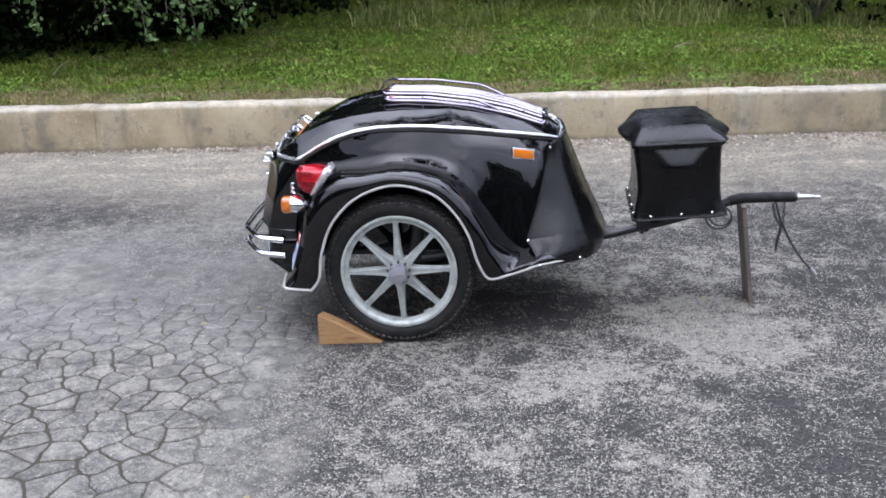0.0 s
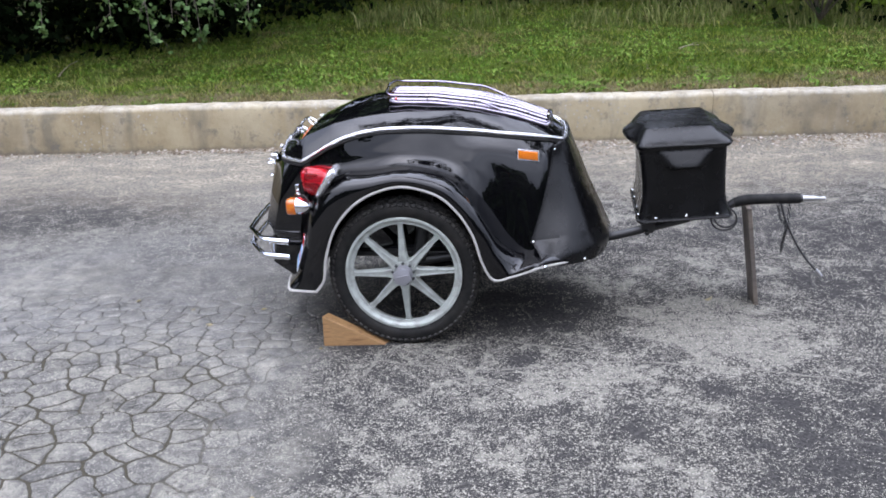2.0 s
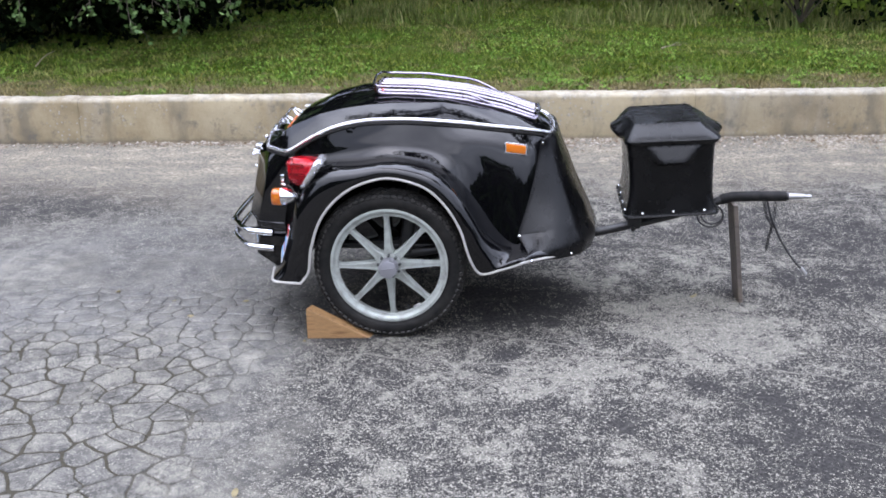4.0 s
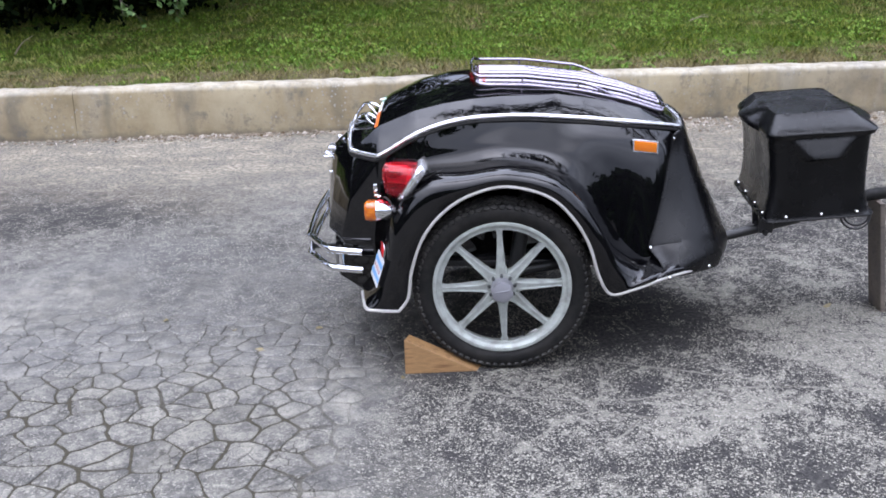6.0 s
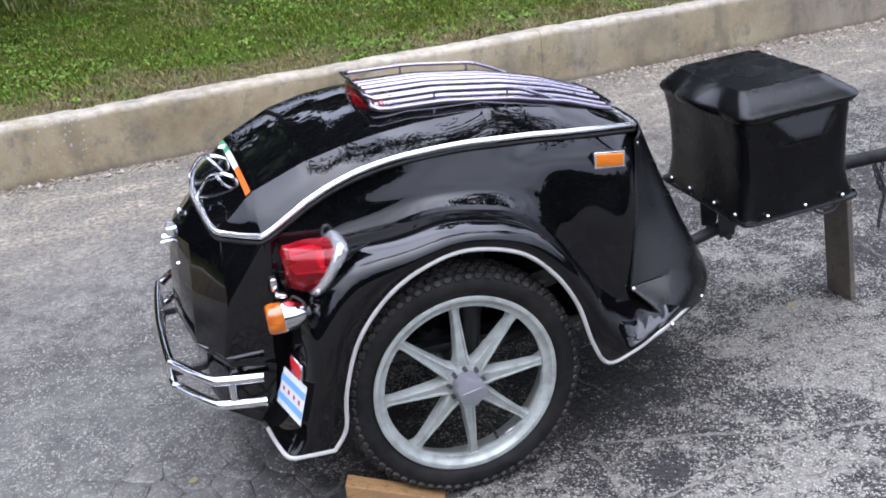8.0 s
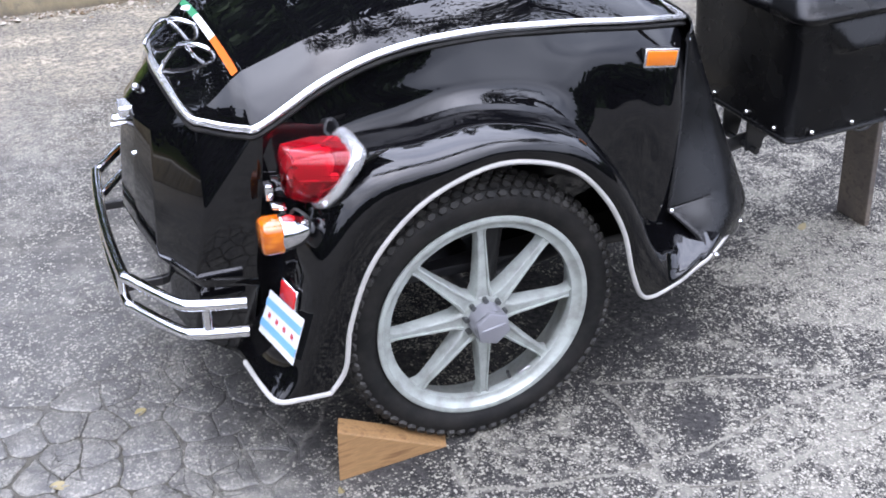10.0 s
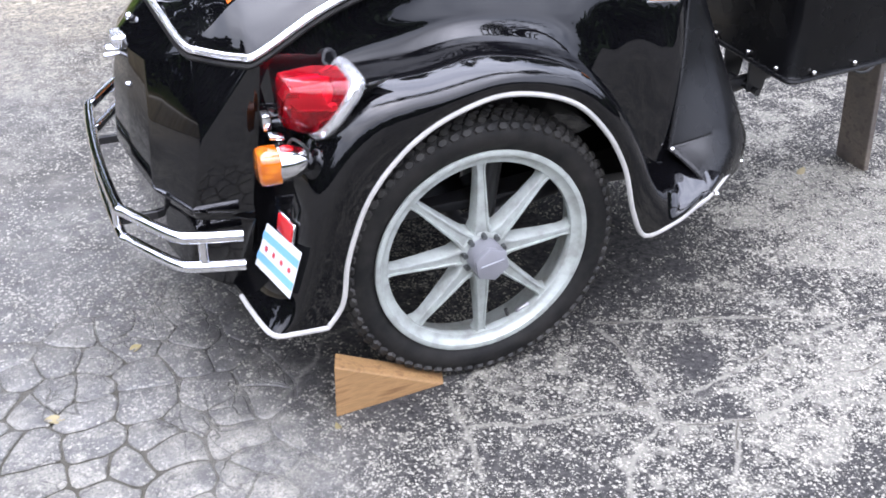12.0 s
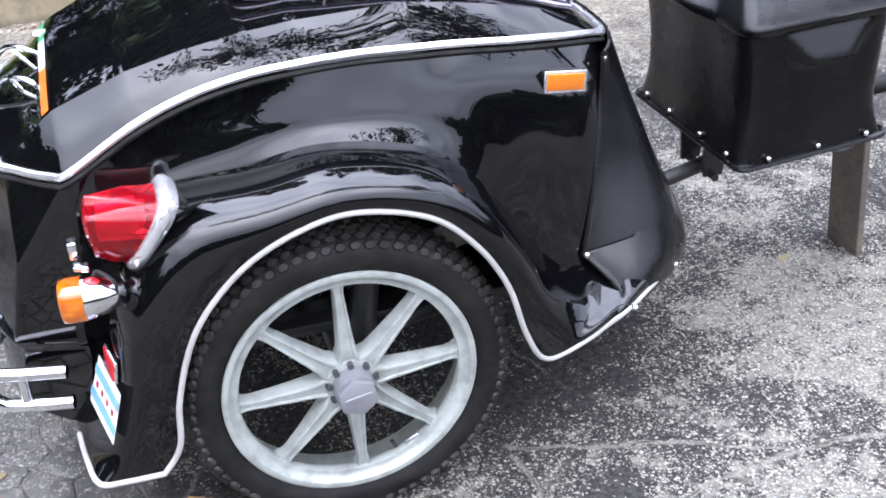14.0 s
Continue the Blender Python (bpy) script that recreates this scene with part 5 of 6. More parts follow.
def build_lights(mirror):
    kw = {"mirror": mirror}
    # tail light: a slanted chrome bezel on the fender, a red lens running back from it
    lamp = new("tail_light")
    lamp.parent = TRAILER
    lamp["label"] = "red tail light with a chrome bezel"
    ORIGIN[lamp.name] = ORIGIN[TRAILER.name]
    def outline(y0, y1, z0, z1, x_top, x_bot, n=7, top=0.040):
        pts = []
        corners = [(y0, z1, top), (y1, z1, 0.020), (y1 - 0.004, z0, 0.022), (y0 + 0.012, z0, 0.075)]
        k = len(corners)
        for i in range(k):
            y, z, r = corners[i]
            py, pz, _ = corners[i - 1]
            ny, nz, _ = corners[(i + 1) % k]
            a = Vector((py - y, pz - z)).normalized() * r
            b = Vector((ny - y, nz - z)).normalized() * r
            for s in range(n):
                t = s / (n - 1)
                q = (1 - t) ** 2 * Vector((y + a.x, z + a.y)) + 2 * t * (1 - t) * Vector((y, z)) + t * t * Vector((y + b.x, z + b.y))
                f = (q.y - z0) / (z1 - z0)
                pts.append(Vector((x_bot + (x_top - x_bot) * f, q.x, q.y)))
        return pts
    def ring(grow, shift):
        return [p + Vector((shift, 0, 0)) for p in outline(-0.040 - grow, 0.080 + grow, 0.636 - grow, 0.750 + grow, -0.274, -0.346)]
    rows = [ring(-0.004, 0.022), ring(0.004, 0.016), ring(0.010, 0.006), ring(0.010, -0.003), ring(0.006, -0.010), ring(-0.001, -0.013), ring(-0.005, -0.008)]
    bm = grid(rows, close_v=True)
    bmesh.ops.recalc_face_normals(bm, faces=bm.faces[:])
    part("bezel", bm, TRIM, lamp, "chrome bezel", **kw)
    rows = [ring(-0.004, 0.010), ring(-0.010, 0.022), ring(-0.028, 0.040)]
    bm = grid(rows, close_v=True)
    bmesh.ops.recalc_face_normals(bm, faces=bm.faces[:])
    part("housing", bm, PAINT, lamp, **kw)
    bowl = [ring(-0.007, -0.004), ring(-0.016, 0.006), ring(-0.038, 0.012)]
    bm = grid(bowl, close_v=True)
    bm.faces.new([bm.verts.new(p) for p in bowl[-1]])
    bmesh.ops.remove_doubles(bm, verts=bm.verts[:], dist=1e-5)
    bmesh.ops.recalc_face_normals(bm, faces=bm.faces[:])
    part("reflector_bowl", bm, SILVER, lamp, **kw)
    for y in (0.000, 0.045):
        part("bulb", ball((-0.318, y, 0.702), 0.008, 1.4, 1, 1, n=8), BULB, lamp, **kw)
    part("baffle", prism([(-0.384, -0.020, 0.706), (-0.322, -0.026, 0.702), (-0.322, 0.066, 0.702), (-0.384, 0.064, 0.706)], (0, 0, 0.004), 0.001, 1), SILVER, lamp, **kw)
    back = outline(-0.026, 0.074, 0.648, 0.752, -0.398, -0.396, top=0.012)
    back2 = outline(-0.016, 0.064, 0.660, 0.744, -0.404, -0.402, top=0.012)
    front = ring(-0.001, -0.005)
    rows = [front, [a.lerp(b2, 0.5) + Vector((0, 0.1 * (a.y - 0.02), 0.08 * (a.z - 0.7))) for a, b2 in zip(front, back)], [a.lerp(b2, 0.93) for a, b2 in zip(front, back)], back, back2]
    bm = grid(rows, close_v=True)
    bm.faces.new([bm.verts.new(p) for p in back2])
    bmesh.ops.remove_doubles(bm, verts=bm.verts[:], dist=1e-5)
    bmesh.ops.recalc_face_normals(bm, faces=bm.faces[:])
    part("red_lens", bm, RED, lamp, "red plastic lens", **kw)
    # turn signal on a short stalk
    sig = new("turn_signal")
    sig.parent = TRAILER
    sig["label"] = "amber turn signal with a chrome shell"
    ORIGIN[sig.name] = ORIGIN[TRAILER.name]
    c = Vector((-0.425, -0.015, 0.605))
    part("shell", lathe([(0.0, 0.066), (0.012, 0.062), (0.024, 0.048), (0.032, 0.028), (0.036, 0.004), (0.036, -0.003), (0.033, -0.005)], c, "x", 32), CHROME, sig, "chrome bullet shell", **kw)
    sq = []
    for k in range(32):
        t = 2 * math.pi * k / 32
        r = 0.034 / (abs(math.cos(t)) ** 3.2 + abs(math.sin(t)) ** 3.2) ** (1 / 3.2)
        sq.append((r * math.cos(t), r * math.sin(t)))
    rows = [[c + Vector((x, f * a, f * b)) for a, b in sq] for x, f in ((-0.002, 1.0), (-0.030, 1.0), (-0.038, 0.93), (-0.041, 0.80), (-0.0415, 0.05))]
    bm = grid(rows, close_v=True)
    bmesh.ops.recalc_face_normals(bm, faces=bm.faces[:])
    part("amber_lens", bm, AMBER, sig, "amber plastic lens", **kw)
    part("stalk", tube([c + Vector((0.01, 0.02, 0)), c + Vector((0.02, 0.07, 0.0))], 0.010, 10), CHROME, sig, **kw)
    part("wire_loop", tube(curve([c + Vector((0.02, 0.0, 0.036)), c + Vector((0.028, -0.01, 0.05)), c + Vector((0.05, -0.02, 0.03)), c + Vector((0.048, -0.015, -0.005))], 5), 0.003, 6), CABLE, sig, **kw)
    part("bracket", block(-0.440, -0.424, 0.026, 0.056, 0.652, 0.684, 0.004, 2), CHROME, sig, **kw)
    part("strap", prism([(-0.436, 0.020, 0.648), (-0.410, 0.012, 0.648), (-0.410, -0.012, 0.648), (-0.436, -0.002, 0.648)], (0, 0, 0.008), 0.003, 2), CHROME, sig, **kw)
    # solid red ball put in for the red reflection on the chrome shell
    part("red_side_lens", ball(c + Vector((0.012, -0.006, 0.026)), 0.013, 1.35, 0.9, 0.95, n=8), REFLEX, sig, **kw)
    # side marker
    mk = new("side_marker")
    mk.parent = TRAILER
    mk["label"] = "orange side marker with a bright frame"
    ORIGIN[mk.name] = ORIGIN[TRAILER.name]
    a, b = Vector((0.463, 0.196, 0.784)), Vector((0.551, 0.203, 0.734))
    n = Vector((0.04, -1, 0.08)).normalized()
    def rect(g, d):
        return [Vector((x, y, z)) + d * n for x, y, z in ((a.x - g, 0.196, a.z + 0.004 + g), (b.x + g, 0.200, a.z - 0.006 + g), (b.x + g, 0.204, b.z - g), (a.x - g, 0.200, b.z + 0.010 - g))]
    part("base", prism(rect(-0.001, 0.006), -0.026 * n, 0.001, 1), BLACK, mk, **kw)
    part("frame", prism(rect(0.001, 0.0095), -0.004 * n, 0.001, 1), TRIM, mk, "bright frame", **kw)
    part("orange_lens", prism(rect(-0.0045, 0.0115), -0.008 * n, 0.001, 1), ORANGE, mk, "orange lens", **kw)


def between(c, u, v):
    tl, tr, br, bl = (Vector(p) for p in c)
    return tl.lerp(tr, u).lerp(bl.lerp(br, u), v)


def build_decals():
    # sticker: white, two light blue bands and a row of four red stars, standing on its side edge
    c = [(-0.434, 0.082, 0.426), (-0.403, -0.062, 0.434), (-0.433, -0.066, 0.338), (-0.466, 0.076, 0.340)]
    flag = new("flag_sticker")
    flag.parent = TRAILER
    flag["label"] = "white sticker with blue bands and red stars"
    ORIGIN[flag.name] = ORIGIN[TRAILER.name]
    nrm = (Vector(c[1]) - Vector(c[0])).cross(Vector(c[3]) - Vector(c[0])).normalized()
    if nrm.x > 0:
        nrm = -nrm
    def patch(u0, u1, v0, v1, d):
        q = [between(c, u, v) + d * nrm for u, v in ((u0, v0), (u1, v0), (u1, v1), (u0, v1))]
        return prism(q, -0.0012 * nrm)
    part("white_field", patch(0, 1, 0, 1, 0.001), WHITE, flag, smooth=False)
    for v0 in (0.17, 0.66):
        part("blue_band", patch(0, 1, v0, v0 + 0.17, 0.003), BLUE, flag, smooth=False)
    for k in range(4):
        mid = (0.17 + 0.22 * k, 0.5)
        pts = []
        for j in range(12):
            r = 0.075 if j % 2 == 0 else 0.036
            t = 2 * math.pi * j / 12
            pts.append(between(c, mid[0] + r * math.cos(t) * 0.68, mid[1] + r * math.sin(t)) + 0.003 * nrm)
        part("red_star", prism(pts, -0.0012 * nrm), REDPRINT, flag, smooth=False)
    refl = new("reflector")
    refl.parent = TRAILER
    refl["label"] = "red rectangular reflector in a chrome frame"
    ORIGIN[refl.name] = ORIGIN[TRAILER.name]
    q = [(-0.416, 0.044, 0.474), (-0.402, -0.020, 0.471), (-0.409, -0.022, 0.428), (-0.423, 0.042, 0.430)]
    qs = [Vector(p) for p in q]
    mid = sum(qs, Vector()) / 4
    part("frame", prism([p + 0.003 * nrm for p in qs], -0.006 * nrm, 0.001, 1), CHROME, refl)
    part("red_face", prism([mid + 0.86 * (p - mid) + 0.006 * nrm for p in qs], -0.004 * nrm, 0.001, 1), REFLEX, refl)


def build_bumper():
    bumper = new("bumper")
    bumper.parent = TRAILER
    bumper["label"] = "chrome double-tube rear bumper"
    ORIGIN[bumper.name] = ORIGIN[TRAILER.name]
    for z in (0.428, 0.361):
        pts = [(-0.490, 0.050, z), (-0.580, 0.072, z), (-0.620, 0.098, z), (-0.690, 0.215, z), (-0.706, 0.260, z), (-0.716, 0.50, z), (-0.706, 0.740, z), (-0.690, 0.785, z), (-0.620, 0.902, z), (-0.580, 0.928, z), (-0.490, 0.950, z)]
        part("tube", tube(curve(pts, 5), 0.0125, 14), CHROME, bumper)
    for x, y in ((-0.567, 0.070), (-0.707, 0.27), (-0.707, 0.73), (-0.567, 0.930)):
        part("post", tube([(x, y, 0.361), (x, y, 0.428)], 0.010, 12), CHROME, bumper)
    for y in (0.30, 0.70):
        part("bracket", prism([(-0.71, y, 0.352), (-0.50, y, 0.352), (-0.50, y, 0.372), (-0.71, y, 0.372)], (0, 0.012, 0), 0.002, 1), BLACK, bumper)


def build_tail_fittings():
    # T-handle latch
    latch = new("latch")
    latch.parent = TRAILER
    latch["label"] = "chrome T-handle lid latch"
    ORIGIN[latch.name] = ORIGIN[TRAILER.name]
    part("handle", block(-0.652, -0.594, 0.452, 0.512, 0.682, 0.708, 0.007, 3), TRIM, latch)
    part("lock_body", lathe([(0.0, -0.664), (0.010, -0.664), (0.013, -0.660), (0.013, -0.60)], (0, 0.482, 0.672), "x", 18), CHROME, latch)
    part("hinge_leaf", prism([(-0.606, 0.448, 0.655), (-0.592, 0.448, 0.655), (-0.588, 0.448, 0.704), (-0.606, 0.448, 0.704)], (0, 0.014, 0), 0.003, 2), CHROME, latch)
    part("keeper", ball((-0.606, 0.49, 0.736), 0.009, n=8), CHROME, latch)
    part("pin", tube([(-0.635, 0.47, 0.668), (-0.668, 0.47, 0.664)], 0.0045, 8), CHROME, latch)
    # bolts of the plate mount on the flat of the tail
    for y in (0.40, 0.60):
        part("plate_bolt", tube([(-0.610, y, 0.628), (-0.638, y, 0.624)], 0.0055, 10), CHROME, TRAILER)
    # two chrome loops at the foot of the lid
    guard = new("chrome_loop_guard")
    guard.parent = TRAILER
    guard["label"] = "pair of chrome wire loops on the lid"
    ORIGIN[guard.name] = ORIGIN[TRAILER.name]
    for shift in (Vector((0, 0, 0)), Vector((-0.007, 0.180, 0.001))):
        ring = [Vector(p) + shift for p in ((-0.553, 0.455, 0.778), (-0.540, 0.457, 0.800), (-0.515, 0.442, 0.832), (-0.488, 0.404, 0.844), (-0.466, 0.386, 0.840))]
        end = Vector((-0.457, 0.384 + shift.y, 0))
        end.z = lid_point(end.x, end.y) - 0.002
        part("loop", tube(curve(ring + [end], 5), 0.005, 9), CHROME, guard)
        top, low = Vector((-0.500, 0.424, 0.836)) + shift, Vector((-0.484, 0.418 + shift.y, 0))
        low.z = lid_point(low.x, low.y) - 0.002
        part("post", tube([top, low], 0.004, 8), CHROME, guard)
    part("tie_bar", tube([(-0.554, 0.455, 0.780), (-0.562, 0.545, 0.782), (-0.560, 0.635, 0.779)], 0.0045, 8), CHROME, guard)
    # striped tape: green, white, orange
    tape = new("striped_tape")
    tape.parent = TRAILER
    tape["label"] = "green, white and orange striped tape across the lid"
    ORIGIN[tape.name] = ORIGIN[TRAILER.name]
    return tape


def build_tape(tape):
    n = 24
    for name, a, b, mat in (("green_band", 0.760, 0.600, GREEN), ("white_band", 0.600, 0.425, WHITE), ("orange_band", 0.425, 0.226, ORTAPE)):
        rows = []
        for i in range(n + 1):
            y = a + (b - a) * i / n
            x = -0.446 - 0.02 * (y - 0.5)
            rows.append([Vector((x + w, y, lid_point(x + w, y) + 0.0035)) for w in (-0.0065, -0.002, 0.002, 0.0065)])
        bm = grid(rows)
        bmesh.ops.recalc_face_normals(bm, faces=bm.faces[:])
        part(name, bm, mat, tape)
    part("white_badge", lathe([(0.0, 0.006), (0.016, 0.005), (0.018, 0.002)], (-0.449, 0.675, lid_point(-0.449, 0.675)), "z", 20), WHITE, tape)


def build_rack():
    rack = new("luggage_rack")
    rack.parent = TRAILER
    rack["label"] = "chrome slatted luggage rack on the lid"
    ORIGIN[rack.name] = ORIGIN[TRAILER.name]
    def z_at(x):
        return float(np.interp(x, (-0.08, 0.10, 0.30, 0.45, 0.58), (0.986, 0.983, 0.959, 0.923, 0.878)))
    def width(x):
        return float(np.interp(x, (-0.08, 0.35, 0.58), (0.165, 0.165, 0.145)))
    xs = [-0.075 + 0.655 * k / 20 for k in range(21)]
    for k in range(7):
        f = -0.84 + 0.28 * k
        row = [Vector((x, 0.5 + f * width(x), z_at(x) - 0.02 * f * f)) for x in xs]
        oval = [(0.0135 * math.cos(2 * math.pi * j / 12), 0.0085 * math.sin(2 * math.pi * j / 12) - 0.004) for j in range(12)]
        rows = [[p + Vector((0, a, b)) for a, b in oval] for p in row]
        bm = grid(rows, close_v=True)
        bmesh.ops.recalc_face_normals(bm, faces=bm.faces[:])
        part("slat", bm, RACK, rack, angle=75)
    near = [Vector((x, 0.5 - width(x) - 0.008, z_at(x) - 0.025)) for x in xs]
    far = [Vector((p.x, 1.0 - p.y, p.z)) for p in near]
    part("base_frame", tube(near[1:] + [Vector((0.595, 0.38, 0.862)), Vector((0.60, 0.5, 0.864)), Vector((0.595, 0.62, 0.862))] + far[:0:-1] + [Vector((-0.066, 0.668, 0.962)), Vector((-0.080, 0.655, 0.966)), Vector((-0.087, 0.62, 0.976)), Vector((-0.088, 0.5, 0.984)), Vector((-0.087, 0.38, 0.976)), Vector((-0.080, 0.345, 0.966)), Vector((-0.066, 0.332, 0.962))], 0.008, 10, closed=True), RACK, rack)
    def lift(x):
        return 0.030 * min(1.0, max(0.0, (0.42 - x) / 0.12)) ** 0.7
    ns = [p + Vector((0, 0, lift(p.x))) for p in near if p.x < 0.44]
    fs = [Vector((p.x, 1.0 - p.y, p.z)) for p in ns]
    part("guard_rail", tube(ns[::-1] + [Vector((-0.098, 0.355, 1.000)), Vector((-0.104, 0.5, 1.010)), Vector((-0.098, 0.645, 1.000))] + fs, 0.0052, 10), RACK, rack)
    for side in (1, -1):
        for x in (0.08, 0.28):
            y = 0.5 - side * (width(x) + 0.008)
            part("rail_post", tube([(x, y, z_at(x) - 0.025), (x, y, z_at(x) - 0.025 + lift(x))], 0.0032, 8), RACK, rack)
    for x in (-0.02, 0.25, 0.50):
        part("cross_bar", tube([(x, 0.5 + f * width(x), z_at(x) - 0.007 - 0.02 * f * f) for f in (-1, -0.6, -0.2, 0.2, 0.6, 1)], 0.006, 8), RACK, rack)
        for y in (0.40, 0.60):
            part("foot", tube([(x, y, lid_point(x, y) - 0.01), (x, y, z_at(x) - 0.006)], 0.008, 8), BLACK, rack)
    foot = [(-0.108, 0.44), (-0.108, 0.56), (-0.098, 0.59), (-0.062, 0.655), (-0.050, 0.655), (-0.050, 0.345), (-0.062, 0.345), (-0.098, 0.410)]
    low = [Vector((x, y, lid_point(x, y) - 0.006)) for x, y in foot]
    mid = [Vector((x, y, 0.972)) for x, y in foot]
    high = [Vector((x + 0.06 * (-0.06 - x), 0.5 + 0.95 * (y - 0.5), 0.978)) for x, y in foot]
    bm = grid([low, mid, high], close_v=True)
    bm.faces.new([bm.verts.new(p) for p in high])
    bmesh.ops.remove_doubles(bm, verts=bm.verts[:], dist=1e-5)
    bmesh.ops.recalc_face_normals(bm, faces=bm.faces[:])
    part("brake_light", bm, REDSOLID, TRAILER, "red high brake light below the rack", angle=25)


def build_apron():
    """A black vinyl cover buttoned over the front of the trailer."""
    apron = new("vinyl_apron")
    apron.parent = TRAILER
    apron["label"] = "black vinyl front cover fixed with studs"
    ORIGIN[apron.name] = ORIGIN[TRAILER.name]
    def half():
        st = [  # from the rear edge of the flank to the middle of the front
            [(0.612, 0.250, 0.790), (0.600, 0.228, 0.70), (0.570, 0.175, 0.56), (0.525, 0.120, 0.412), (0.560, 0.050, 0.376), (0.580, -0.002, 0.340)],
            [(0.628, 0.266, 0.800), (0.630, 0.238, 0.70), (0.634, 0.186, 0.56), (0.632, 0.116, 0.432), (0.648, 0.070, 0.375), (0.650, 0.060, 0.330)],
            [(0.645, 0.300, 0.803), (0.668, 0.265, 0.70), (0.704, 0.216, 0.56), (0.732, 0.162, 0.442), (0.748, 0.140, 0.372), (0.740, 0.130, 0.325)],
            [(0.662, 0.345, 0.803), (0.694, 0.318, 0.70), (0.742, 0.280, 0.56), (0.784, 0.238, 0.440), (0.806, 0.212, 0.372), (0.796, 0.205, 0.322)],
            [(0.672, 0.420, 0.803), (0.708, 0.400, 0.70), (0.764, 0.375, 0.56), (0.816, 0.345, 0.440), (0.842, 0.330, 0.372), (0.834, 0.325, 0.318)],
            [(0.676, 0.500, 0.803), (0.714, 0.500, 0.70), (0.774, 0.500, 0.56), (0.830, 0.500, 0.440), (0.858, 0.500, 0.372), (0.850, 0.500, 0.316)],
        ]
        st = [[*map(Vector, s[:3]), Vector(s[3]).lerp(Vector(s[2]), 0.10), Vector(s[3]), Vector(s[3]).lerp(Vector(s[4]), 0.22), *map(Vector, s[4:])] for s in st]
        return loft(st, 8, 6)
    a, b = half(), half()
    for v in b.verts:
        v.co.y = 1.0 - v.co.y
    bmesh.ops.reverse_faces(b, faces=b.faces[:])
    bm = join(a, b)
    bmesh.ops.remove_doubles(bm, verts=bm.verts[:], dist=1e-4)
    for v in bm.verts:
        p = v.co
        v.co.x += 0.004 * noise.noise((p.x * 9, p.y * 9, p.z * 6)) if p.z < 0.76 else 0
        v.co.y += 0.004 * noise.noise((p.x * 8, p.y * 9 + 5, p.z * 7)) if p.z < 0.76 else 0
    bmesh.ops.recalc_face_normals(bm, faces=bm.faces[:])
    cover = part("cover", bm, VINYL, apron, angle=80)
    stiffen(cover, 0.004, 1.0)
    edge = [Vector(p) for p in ((0.612, 0.250, 0.790), (0.600, 0.228, 0.70), (0.570, 0.175, 0.56), (0.525, 0.120, 0.412), (0.560, 0.050, 0.376), (0.580, -0.002, 0.340))]
    edge = [*edge[:3], edge[3].lerp(edge[2], 0.10), edge[3], edge[3].lerp(edge[4], 0.22), *edge[4:]]
    hem = [p + Vector((-0.001, -0.003, 0.001)) for p in curve(edge, 6)]
    both("hem", lambda: tube(hem, 0.0045, 7), VINYL, apron)
    for p in ((0.614, 0.250, 0.774), (0.528, 0.110, 0.413), (0.580, -0.010, 0.347), (0.742, 0.124, 0.337), (0.556, 0.000, 0.344)):
        both("stud", lambda p=p: ball(p, 0.007, n=6), STUD, apron)


